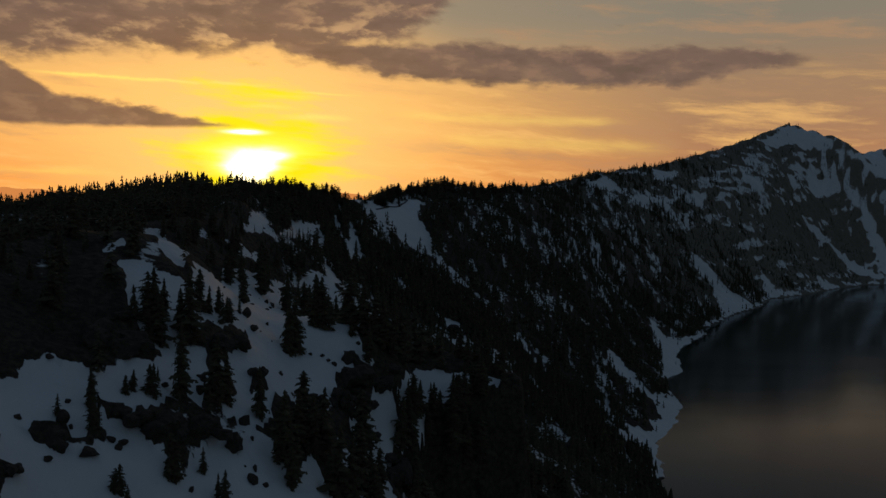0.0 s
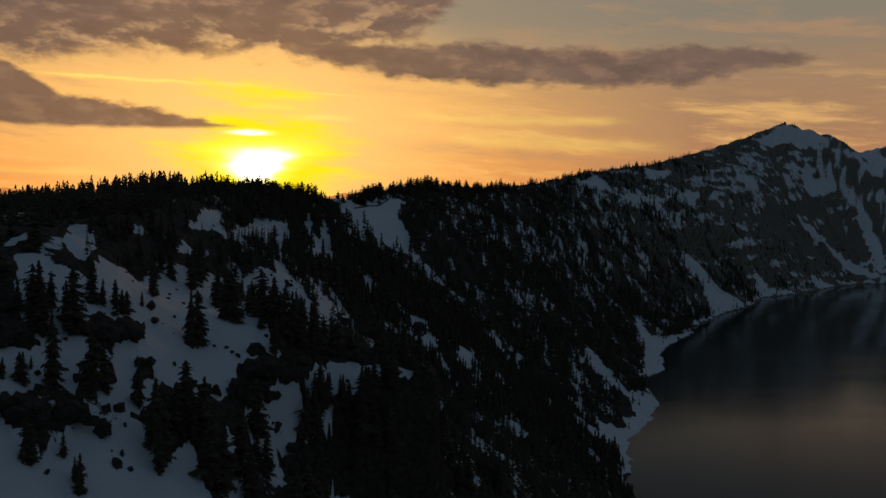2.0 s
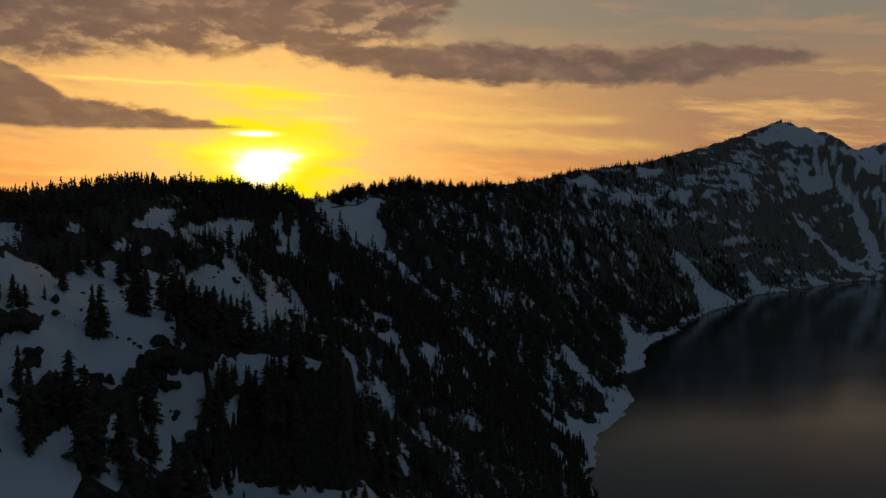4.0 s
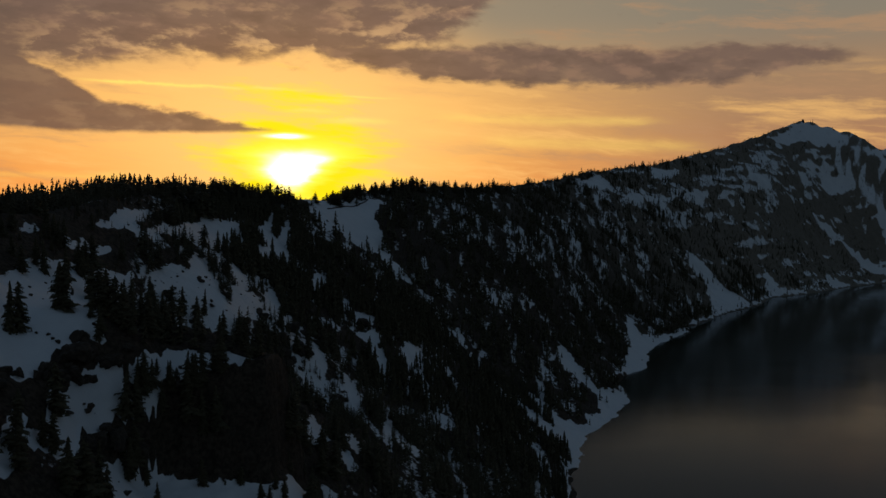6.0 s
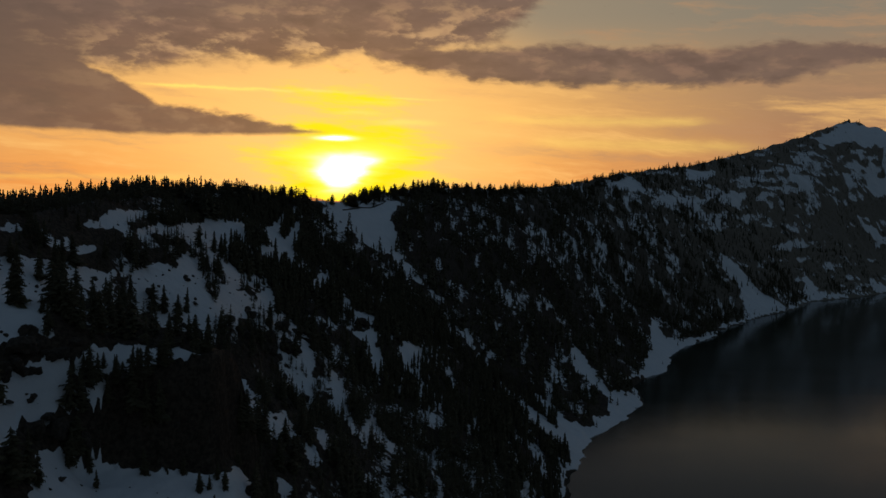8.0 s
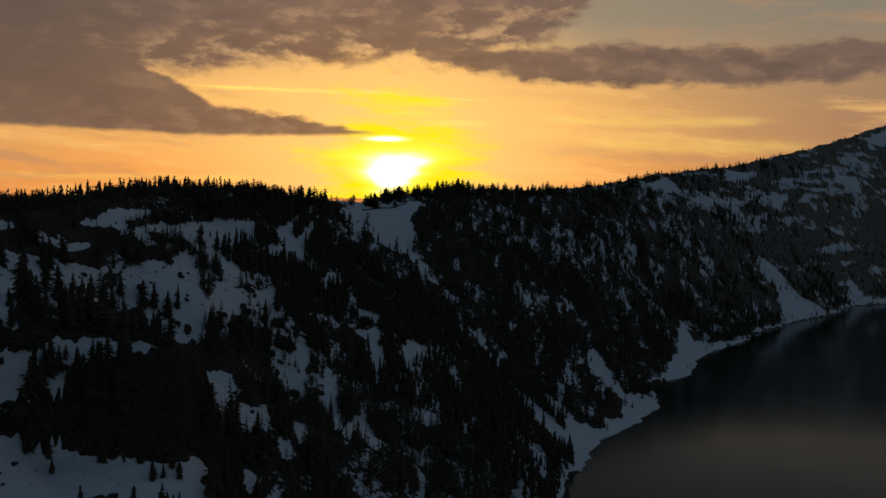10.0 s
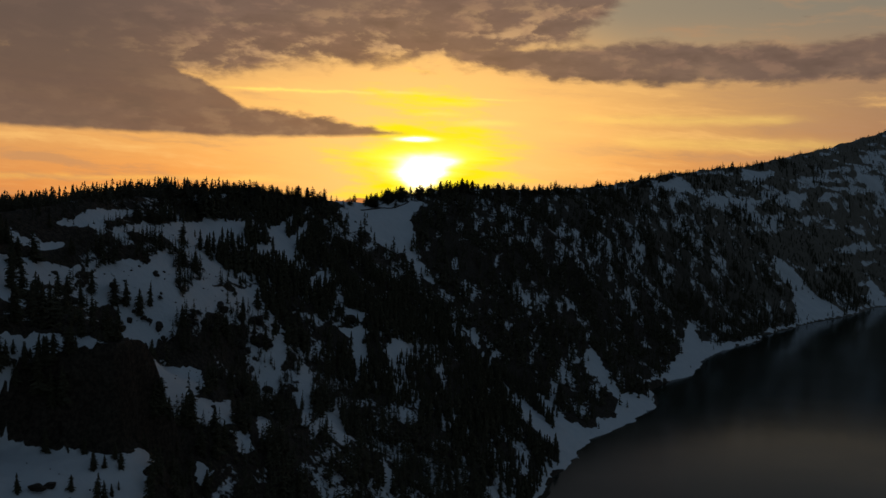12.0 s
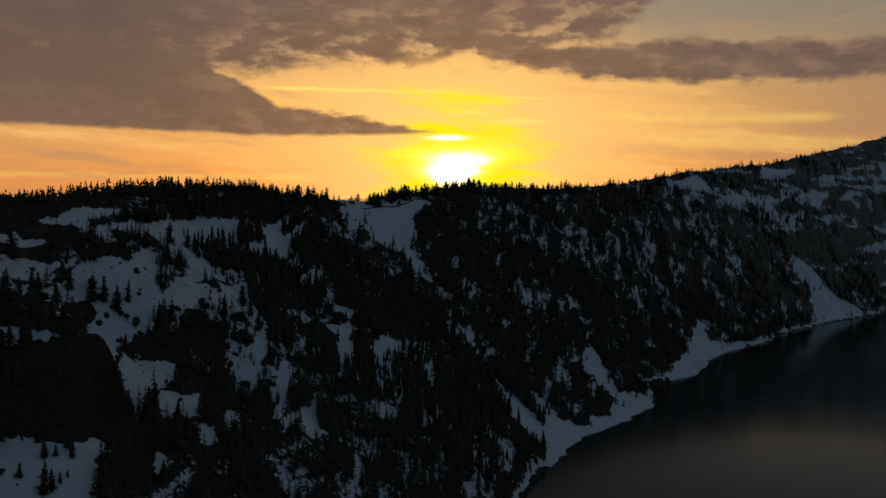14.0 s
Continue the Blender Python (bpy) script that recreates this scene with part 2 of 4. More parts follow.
# knolls and hollows along the slope: x, y, half width and rise
KNOLLS = [
    (-130, 290, 40, 15), (-130, 220, 40, 15), (-110, 395, 35, 14), (-105, 495, 35, 10), (-75, 525, 35, -26), (-70, 630, 50, -24),
    (-30, 735, 50, 10), (-66, 1005, 90, -20), (60, 860, 60, -15), (150, 1064, 60, 6), (-142, 1030, 60, 7), (-10, 560, 45, -11),
    (-110, 300, 30, 13), (-165, 262, 40, 3), (-175, 205, 45, -2), (-185, 560, 40, -3), (-88, 313, 26, 2), (-97, 312, 26, 2),
    (-111, 270, 26, 3), (-62, 1021, 85, 5), (-156, 288, 26, -7), (-177, 286, 26, 13), (-140, 214, 26, -5),
]
KNOLLS += [
    (-124, 289, 26, -4), (-138, 222, 26, 3), (-182, 550, 38, 2), (-66, 733, 38, 3), (-34, 1010, 85, -2), (-173, 279, 26, 7),
    (-169, 245, 26, 11), (-164, 206, 26, 4), (-183, 517, 38, 7), (-126, 307, 26, 4), (-203, 682, 38, -7), (-107, 731, 38, -2),
    (61, 1171, 85, 10), (172, 1130, 85, 19), (-184, 745, 38, 5), (-120, 631, 38, -10), (-82, 637, 38, 13), (-84, 481, 38, -15),
    (-29, 626, 38, -4), (-160, 755, 38, -2), (-119, 439, 38, -27), (-62, 340, 26, -24), (-78, 445, 38, 5),
]


def ground_shape(x, y):
    """Height, distance inland, share of the way up the inner slope, and metres beyond the crest."""
    x, y = np.asarray(x, float), np.asarray(y, float)
    inland = shore_distance(x, y)
    dc, along = to_line(x, y, CREST)
    crest_z = np.interp(along, np.arange(len(CREST)), CREST[:, 2])
    beyond = np.where(x < np.interp(y, CREST[:, 1], CREST[:, 0]), dc, -dc)
    f = np.clip(inland, 0, None) / (np.clip(inland, 0, None) + dc + 1e-6)
    z = crest_z * (f - 0.06 * np.sin(2 * np.pi * f) * step(y, 700, 1100))
    drop = 0.06 + 0.26 * step(y, 1120, 1300) + 0.2 * step(y, 1500, 2100)
    outer = crest_z - drop * np.clip(beyond, 0, 250) - 0.2 * np.clip(beyond - 250, 0, 1200)
    z = np.where(beyond > 0, outer, z)
    z = z + 14 * hill(x, y, -95, 330, 55, 50)
    z = z + 14 * hill(x, y, -335, 960, 105, 150)
    for cx, cy, size, rise in KNOLLS:
        z = z + rise * hill(x, y, cx, cy, size, size)
    z = z - 30 * hill(x, y, -265, 1230, 95, 210) * step(beyond, 5, 60)
    z = z - 12 * step(beyond, 90, 260) * step(y, 1000, 700)
    # a buttress with a flat snowy top and a cliff towards the lake, above an apron of snow
    front, right = buttress(x, y)
    apron = 137 - 0.22 * (x + 68) + 0.1 * (y - 298)
    gentle = 4 + 22 * step(x, -92, -101)
    near = step(front, 4, -gentle) + (1 - step(front, 4, -gentle)) * step(right, 3, -3)
    share = hill(x, y, -78, 286, 36, 27) * step(x, -122, -102) + 0.6 * hill(x, y, -52, 322, 16, 22)
    z = z + near * np.clip(share * 1.3, 0, 1) * (apron - z)
    shelf = step(front, 1 - gentle, 3) * step(right, -3, 3) * step(y, 375, 335) * step(x, -135, -112)
    z = z + shelf * (np.maximum(z, 184 - 0.10 * (x + 96) + step(x, -66, -80) * np.where(y < 313, 0.75, 0.25) * (y - 313)) - z)
    return z, inland, f, beyond


# open snow between the woods and crags, each field by the corners of its outline in plan
FIELDS = []


def field(*corners):
    FIELDS.append(np.array(corners, float))


field((-192, 266), (-190, 271), (-189, 268), (-191, 264))
field((-206, 346), (-204, 361), (-173, 279), (-172, 268), (-177, 272))
field((-185, 258), (-180, 261), (-174, 255), (-165, 261), (-159, 244), (-160, 230), (-160, 218), (-168, 225), (-173, 231), (-177, 240))
field((-170, 281), (-166, 286), (-177, 351), (-181, 374), (-177, 392), (-171, 423), (-165, 446), (-152, 384), (-148, 390), (-160, 469), (-153, 471), (-125, 310), (-118, 293), (-122, 290), (-123, 286), (-119, 283), (-125, 274), (-124, 251), (-128, 253), (-131, 253), (-138, 237), (-140, 243), (-143, 239), (-144, 225), (-149, 237), (-146, 250), (-150, 266), (-155, 250), (-160, 243), (-165, 262))
field((-117, 292), (-113, 292), (-115, 288), (-117, 290))
field((-170, 202), (-166, 210), (-162, 215), (-159, 221), (-158, 229), (-156, 232), (-151, 218), (-152, 212), (-157, 206), (-162, 200), (-165, 197), (-167, 196))
field((-144, 225), (-139, 236), (-137, 235), (-137, 224), (-139, 217), (-142, 216), (-145, 220), (-148, 217), (-146, 221))
field((-163, 188), (-159, 192), (-156, 189), (-151, 189), (-147, 188), (-148, 197), (-143, 204), (-138, 207), (-140, 215), (-135, 217), (-132, 211), (-127, 207), (-127, 219), (-124, 224), (-118, 212), (-115, 200), (-151, 163))
field((-134, 242), (-130, 249), (-128, 238), (-131, 239))
field((-119, 263), (-113, 280), (-106, 291), (-102, 285), (-108, 277), (-109, 263), (-106, 252), (-107, 248), (-112, 251), (-115, 252), (-116, 257))
field((-115, 277), (-111, 283), (-106, 286), (-96, 292), (-99, 288), (-105, 280), (-110, 259), (-114, 250), (-117, 256), (-118, 264), (-115, 270))
field((-112, 247), (-105, 249), (-111, 233), (-115, 236))
field((-120, 242), (-117, 242), (-109, 217), (-114, 213))
field((-105, 293), (-102, 295), (-99, 315), (-85, 318), (-66, 324), (-68, 312), (-82, 308), (-85, 301), (-89, 303), (-93, 301), (-93, 298), (-95, 294), (-99, 289), (-100, 292), (-102, 291))
field((-104, 267), (-100, 281), (-100, 278), (-98, 279), (-95, 289), (-95, 292), (-92, 297), (-79, 295), (-79, 301), (-71, 303), (-62, 309), (-51, 319), (-52, 352), (-49, 359), (-44, 314), (-39, 293), (-87, 230))
field((-88, 293), (-85, 298), (-82, 299), (-71, 305), (-55, 322), (-52, 320), (-51, 327), (-37, 302), (-28, 288), (-53, 250))
field((-147, 483), (-145, 506), (-139, 498), (-142, 485))
field((-189, 437), (-180, 442), (-183, 431))
field((-142, 644), (-140, 654), (-125, 499), (-105, 332), (-107, 328), (-109, 307), (-127, 488))
field((-123, 546), (-123, 636), (-117, 555), (-121, 540))
field((-174, 399), (-174, 416), (-170, 423), (-168, 439), (-161, 439), (-154, 403), (-154, 384), (-157, 378))
field((-163, 479), (-158, 498), (-149, 504), (-156, 523), (-163, 564), (-134, 513), (-123, 501), (-130, 555), (-125, 588), (-112, 566), (-116, 527), (-120, 494), (-115, 473), (-116, 466), (-122, 465), (-129, 474), (-125, 457), (-58, 343), (-60, 332), (-137, 441), (-138, 456), (-144, 456), (-148, 451), (-147, 434), (-129, 390), (-156, 433), (-154, 456), (-148, 465), (-153, 471))
field((-152, 592), (-152, 621), (-138, 619), (-131, 574), (-142, 578))
field((-178, 605), (-195, 668), (-163, 626), (-160, 640), (-154, 581), (-167, 581))
field((-178, 517), (-190, 573), (-183, 587), (-173, 540))
field((-186, 491), (-188, 509), (-178, 496))
field((-194, 425), (-187, 426), (-179, 455), (-178, 434), (-185, 413))
field((-199, 716), (-187, 755), (-166, 704), (-176, 693))
field((-58, 339), (-112, 456), (-107, 453), (-93, 468), (-77, 442), (-66, 398), (-56, 345), (-57, 338))
field((-65, 403), (-62, 442), (-47, 415), (-51, 399), (-57, 391))
field((-43, 408), (-40, 420), (-33, 405), (-36, 397))
field((-46, 368), (-37, 367), (-38, 357), (-42, 359))
field((-57, 327), (-58, 332), (-57, 340), (-56, 336))
field((-129, 600), (-132, 651), (-116, 630), (-81, 609), (-82, 581), (-101, 594), (-113, 582))
field((-83, 535), (-76, 549), (-66, 536), (-72, 528))
field((-61, 567), (-59, 580), (-45, 545), (-27, 483), (-30, 482), (-49, 539))
field((-50, 456), (-41, 453), (-30, 432), (-34, 424))
field((-29, 535), (-25, 553), (-5, 502), (-13, 493))
field((-56, 686), (-45, 695), (-35, 660), (-22, 652), (-12, 637), (-26, 645), (-46, 667))
field((2, 632), (22, 619), (14, 603), (8, 604))
field((-25, 735), (-13, 755), (-15, 732), (-17, 716), (-26, 718))
field((27, 673), (40, 657), (38, 636))
field((13, 530), (27, 502), (26, 486))
field((-71, 729), (-52, 746), (-59, 719))
field((-93, 736), (-75, 728), (-80, 720))
field((-180, 794), (-177, 844), (-145, 765), (-152, 753))
field((-114, 729), (-110, 747), (-104, 729), (-107, 712))
field((7, 932), (26, 930), (40, 900), (30, 904))
field((39, 937), (58, 924), (51, 914))
field((58, 1125), (74, 1128), (84, 1084), (67, 1099))
field((125, 1214), (144, 1215), (130, 1167))
field((77, 602), (84, 616), (88, 600), (82, 584))
field((-32, 538), (-25, 559), (-22, 517), (-21, 473), (-25, 486))
field((-12, 494), (-3, 529), (-5, 495))
field((-55, 544), (-45, 548), (-46, 530), (-52, 533))
field((-93, 756), (-85, 750), (-74, 746), (-84, 731))
field((-73, 727), (-57, 732), (-67, 714))
field((-66, 688), (-44, 724), (-52, 697), (-62, 683))
field((-29, 727), (-8, 766), (-22, 706), (-28, 705))
field((-118, 784), (-105, 799), (-105, 741), (-111, 705))
field((-161, 740), (-152, 832), (-147, 796), (-156, 738))
field((-204, 704), (-195, 721), (-186, 771), (-163, 623), (-165, 573), (-169, 578), (-179, 570))
field((-185, 899), (-178, 887), (-174, 845), (-178, 830))
field((-171, 924), (-153, 826), (-144, 781), (-157, 713), (-161, 816))
field((-154, 1001), (-131, 978), (-137, 957), (-148, 969))
field((-178, 506), (-187, 609), (-177, 563), (-176, 508))
field((-193, 468), (-203, 587), (-188, 523), (-189, 474))
field((-200, 400), (-199, 410), (-195, 398), (-196, 390))
field((-160, 991), (-137, 1073), (-101, 1132), (-81, 1058), (-63, 1024), (-32, 976), (-40, 968), (-76, 997), (-110, 977), (-131, 999), (-149, 982))
field((-144, 1046), (-119, 1165), (-83, 1193), (-98, 1122), (-77, 1069), (-62, 1024), (-90, 1031), (-117, 1025), (-130, 987))
field((161, 1090), (177, 1046), (201, 1001), (241, 1033), (248, 1010), (222, 937), (190, 914), (197, 982), (177, 1007), (158, 1004))
field((190, 921), (222, 940), (178, 855), (172, 770), (146, 719), (124, 779), (131, 865), (152, 866), (168, 878), (170, 907))
field((61, 877), (80, 876), (94, 863), (106, 847), (134, 820), (144, 792), (124, 779), (101, 782), (71, 841))
field((103, 892), (114, 889), (131, 871), (142, 850), (126, 833), (116, 853))
field((344, 1500), (357, 1437), (427, 1515), (500, 1618), (369, 1391), (336, 1286), (305, 1190), (267, 1162), (306, 1305))
field((608, 2043), (646, 2050), (699, 2034), (777, 2041), (691, 1930), (625, 1856), (645, 2002), (605, 1998))
field((920, 2335), (967, 2319), (1053, 2360), (922, 2250), (902, 2260))
field((1193, 2552), (1232, 2559), (1394, 2680), (1180, 2482))
field((-182, 182), (-180, 188), (-182, 192), (-179, 198), (-180, 199), (-175, 202), (-173, 202), (-170, 195), (-168, 193), (-168, 188), (-166, 185), (-165, 182), (-167, 180), (-169, 183), (-171, 184), (-172, 184), (-173, 182), (-174, 178), (-173, 173), (-170, 173), (-168, 174), (-166, 178), (-164, 179), (-161, 185), (-158, 188), (-156, 189), (-151, 186), (-148, 186), (-143, 174), (-165, 148), (-170, 159), (-169, 164), (-170, 167), (-173, 164))
field((-168, 199), (-169, 205), (-168, 209), (-164, 213), (-161, 215), (-158, 214), (-155, 208), (-158, 202), (-161, 197), (-165, 197))
field((-166, 192), (-164, 190), (-161, 191), (-159, 189), (-161, 187), (-164, 188))
field((-57, 340), (-55, 346), (-52, 348), (-48, 327), (-56, 344))
field((577, 2288), (681, 2375), (653, 2310), (561, 2200))
field((311, 1922), (386, 2047), (417, 2004), (329, 1909))
field((432, 2006), (631, 2211), (551, 2110), (444, 1985))
field((1152, 2883), (1340, 3095), (1460, 3113), (1527, 3083), (1427, 3041), (1323, 2997), (1144, 2837))
field((1542, 2949), (1570, 2927), (1615, 2863), (1573, 2785), (1551, 2845))
field((1615, 3061), (1781, 3172), (1742, 3101), (1627, 3042))
field((1226, 2734), (1302, 2764), (1440, 2789), (1552, 2762), (1456, 2741), (1364, 2763), (1265, 2728))
field((661, 2264), (769, 2379), (722, 2288))
field((1354, 2936), (1463, 2975), (1479, 2962), (1338, 2866), (1325, 2885))
field((945, 2580), (1046, 2668), (1044, 2613), (985, 2585))
field((-182, 1015), (-134, 1015), (-165, 1180), (-250, 1180))


def field_depth(x, y, corners):
    """Metres inside the outline; negative outside."""
    best, inside = np.full(x.shape, 1e9), np.zeros(x.shape, bool)
    for (ax, ay), (bx, by) in zip(corners, np.roll(corners, -1, 0)):
        dx, dy = bx - ax, by - ay
        t = np.clip(((x - ax) * dx + (y - ay) * dy) / (dx * dx + dy * dy + 1e-9), 0, 1)
        best = np.minimum(best, np.hypot(x - ax - t * dx, y - ay - t * dy))
        if ay != by:
            inside ^= ((ay > y) != (by > y)) & (x < ax + dx * (y - ay) / dy)
    return np.where(inside, best, -best)


def open_snow(x, y):
    """1 on open snow, 0 outside, with a ragged edge."""
    rag = 1 + 1.6 * step(y, 500, 1500)
    wx, wy = x + rag * 2.2 * fbm(x, y, 9, 4, 61, 0.6), y + rag * 3.5 * fbm(x, y, 11, 4, 62, 0.6)
    depth = np.full(x.shape, -99.0)
    for corners in FIELDS:
        low, high = corners.min(0) - 20, corners.max(0) + 20
        near = (wx > low[0]) & (wx < high[0]) & (wy > low[1]) & (wy < high[1])
        if near.any():
            depth[near] = np.maximum(depth[near], field_depth(wx[near], wy[near], corners))
    return step(depth, -0.8 * rag, 1.0 * rag)



def steepness(x, y):
    z = ground_shape(x, y)[0]
    return np.hypot(ground_shape(x + 2.0, y)[0] - z, ground_shape(x, y + 2.0)[0] - z) / 2.0


def bare_share(x, y, inland, beyond):
    """How far the snow has gone: 0 to 1. Cliffs hold none."""
    far = step(y, 550, 1100)
    high = step(y, 1700, 2300)
    level = ground_shape(x, y)[0]
    b = 0.78 - 0.20 * step(y, 430, 560) + 0.08 * far + (0.5 + 0.1 * far - 0.3 * high) * fbm(x, 0.3 * y, 10, 4, 71) + 0.25 * fbm(x, 0.5 * y, 70, 3, 72)
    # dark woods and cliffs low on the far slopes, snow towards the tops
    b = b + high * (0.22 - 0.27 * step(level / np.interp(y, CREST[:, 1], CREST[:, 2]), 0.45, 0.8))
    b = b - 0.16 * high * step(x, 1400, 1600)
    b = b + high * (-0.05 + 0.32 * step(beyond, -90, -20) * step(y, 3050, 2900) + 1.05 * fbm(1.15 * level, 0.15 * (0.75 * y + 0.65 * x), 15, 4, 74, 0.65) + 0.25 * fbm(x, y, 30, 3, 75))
    b = b - 0.75 * step(inland + 6 * fbm(x, y, 40, 3, 19), 12, 5) + 1.2 * step(inland + 1.5 * fbm(x, y, 12, 3, 18), 4.5, 2.5) - 0.25 * step(beyond, 0, 40)
    b = b + 1.1 * step(steepness(x, y), 1.25, 1.7) * step(y, 700, 500)
    front, right = buttress(x, y)
    face = step(np.abs(front + 2), 9, 6) * step(x, -96, -91) * step(x, -48, -56) * step(right, -8, -4)
    b = b + 3 * face * step(steepness(x, y), 0.85, 1.15)
    b = b - (5.0 - 3.0 * step(y, 500, 900) - 1.2 * high) * open_snow(x, y)
    cliff = np.maximum(step(np.abs(front), 6.5, 4.5) * step(right, -5, -2), step(np.abs(right), 6.5, 4.5) * step(front, -5, -2)) * step(x, -97, -92) * step(y, 385, 360)
    b = np.maximum(b, 1.5 * cliff)
    return np.clip(b, 0, 1)


def ground_height(x, y):
    z, inland, f, beyond = ground_shape(x, y)
    slope = np.clip(inland / 60, 0, 1) * step(-beyond, -60, 60)
    far = step(y, 700, 1800)
    # spurs and gullies that run down the slope, then knolls and small relief
    ridged = 1 - np.abs(fbm(y - 0.3 * x, 0.12 * x, 90, 3, 21)) * 2
    z = z + slope * (3 + 12 * far) * (ridged - 0.4) * np.sin(np.pi * np.clip(f, 0, 1)) + slope * (2.5 + 7 * far) * fbm(x, y, 45, 4, 31)
    z = z + np.clip(inland / 15, 0, 1) * (0.9 * fbm(x, y, 9, 4, 41) + 0.6 * fbm(x, y, 22, 2, 43))
    z = z + step(beyond, 0, 120) * 8 * fbm(x, y, 160, 3, 51)
    # rock stands proud of the snow in blocks and ledges
    bare = step(bare_share(x, y, inland, beyond), 0.45, 0.62)
    blocks = np.abs(fbm(x, y, 13, 4, 91, 0.6))
    ledge = fbm(x, y, 26, 3, 95)
    z = z + bare * slope * (0.3 + (2.6 + 3.0 * far) * blocks + (1.2 + far) * step(ledge, -0.05, 0.05))
    shoal = np.clip(-inland, 0, 40)
    return np.where(inland > 0, np.maximum(z, 0.15 + 0.02 * inland), -0.5 - 0.3 * shoal)


# ---- end of land ----
# ---- materials ----
def material(name):
    m = bpy.data.materials.new(name)
    m.use_nodes = True
    n = Nodes(m.node_tree)
    shader = n.add("ShaderNodeBsdfPrincipled")
    n.plug(n.add("ShaderNodeOutputMaterial").inputs["Surface"], shader.outputs[0])
    return m, n, shader


def bump(n, shader, height, strength, distance):
    node = n.add("ShaderNodeBump")
    n.plug(node.inputs["Height"], height)
    n.plug(node.inputs["Strength"], strength)
    n.plug(node.inputs["Distance"], distance)
    n.plug(shader.inputs["Normal"], node.outputs[0])


def place(n):
    return n.add("ShaderNodeNewGeometry").outputs["Position"]


def ground_material():
    m, n, shader = material("snow_and_rock")
    p = place(n)
    mask = n.add("ShaderNodeAttribute")
    mask.attribute_name = "bare"
    ragged = n.plus(mask.outputs["Fac"], n.times(n.less(n.noise(p, 0.22, 6.0, 0.65), 0.5), 0.9))
    bare = n.ramp(ragged, 0.46, 0.54)
    snow = n.mix(n.noise(p, 0.035, 5.0, 0.6), (0.62, 0.655, 0.70), (0.80, 0.82, 0.84))
    snow = n.mix(n.times(n.ramp(n.noise(p, 0.16, 6.0, 0.7), 0.55, 0.8), 0.4), snow, (0.50, 0.50, 0.49))
    rock = n.mix(n.ramp(n.noise(p, 0.5, 6.0, 0.65), 0.35, 0.7), (0.028, 0.021, 0.015), (0.085, 0.064, 0.047))
    # towards the high peak the rock is painted paler, for the haze of distance
    axes = n.add("ShaderNodeSeparateXYZ")
    n.plug(axes.inputs[0], p)
    rock = n.mix(n.ramp(n.plus(axes.outputs[1], n.times(n.noise(p, 0.006, 4.0), 500.0)), 1500.0, 2700.0), rock, n.mix(n.noise(p, 0.06, 6.0, 0.65), (0.13, 0.112, 0.090), (0.27, 0.235, 0.19)))
    n.plug(shader.inputs["Base Color"], n.mix(bare, snow, rock))
    n.plug(shader.inputs["Roughness"], n.ramp(bare, 0.0, 1.0, 0.55, 0.92))
    n.plug(shader.inputs["Specular IOR Level"], 0.25)
    height = n.plus(n.times(n.noise(p, 0.35, 6.0, 0.6), n.plus(0.45, n.times(bare, 1.4))), n.times(n.noise(p, 0.07, 4.0, 0.55), 3.0), n.times(bare, -0.35))
    bump(n, shader, height, 0.7, 1.0)
    return m


def water_material():
    m, n, shader = material("lake_water")
    p = place(n)
    n.plug(shader.inputs["Base Color"], n.mix(n.noise(p, 0.004, 3.0), (0.010, 0.016, 0.012), (0.016, 0.023, 0.016)))
    # calm under the far wall, ruffled by the wind out on the open lake
    axes = n.add("ShaderNodeSeparateXYZ")
    n.plug(axes.inputs[0], p)
    wind = n.plus(axes.outputs[1], n.times(n.less(n.noise(p, 0.003, 5.0, 0.6), 0.5), 900.0))
    streaks = n.add("ShaderNodeMapping")
    n.plug(streaks.inputs["Vector"], p)
    streaks.inputs["Scale"].default_value = (0.0013, 0.0042, 0.0)
    gusts = n.ramp(n.noise(streaks.outputs[0], 1.0, 4.0, 0.6), 0.35, 0.65, -0.025, 0.06)
    n.plug(shader.inputs["Roughness"], n.plus(n.ramp(wind, 1450.0, 1050.0, 0.105, 0.125), gusts))
    n.plug(shader.inputs["IOR"], 1.333)
    stretch = n.add("ShaderNodeMapping")
    n.plug(stretch.inputs["Vector"], p)
    stretch.inputs["Scale"].default_value = (0.35, 0.8, 0.5)
    bump(n, shader, n.noise(stretch.outputs[0], 0.5, 4.0, 0.6), 0.07, 0.6)
    return m


def needles_material():
    m, n, shader = material("needles")
    tint = n.add("ShaderNodeNewGeometry").outputs["Random Per Island"]
    own = n.add("ShaderNodeObjectInfo").outputs["Random"]
    mixed = n.math("FRACT", n.plus(tint, own))
    colour = n.mix(mixed, (0.052, 0.046, 0.025), (0.105, 0.088, 0.046))
    n.plug(shader.inputs["Base Color"], n.mix(n.noise(place(n), 0.8, 3.0), colour, (0.082, 0.074, 0.046)))
    n.plug(shader.inputs["Roughness"], 0.75)
    n.plug(shader.inputs["Specular IOR Level"], 0.2)
    return m


def bark_material():
    m, n, shader = material("bark")
    n.plug(shader.inputs["Base Color"], n.mix(n.noise(place(n), 3.0, 5.0, 0.7), (0.045, 0.036, 0.030), (0.12, 0.10, 0.085)))
    n.plug(shader.inputs["Roughness"], 0.9)
    return m


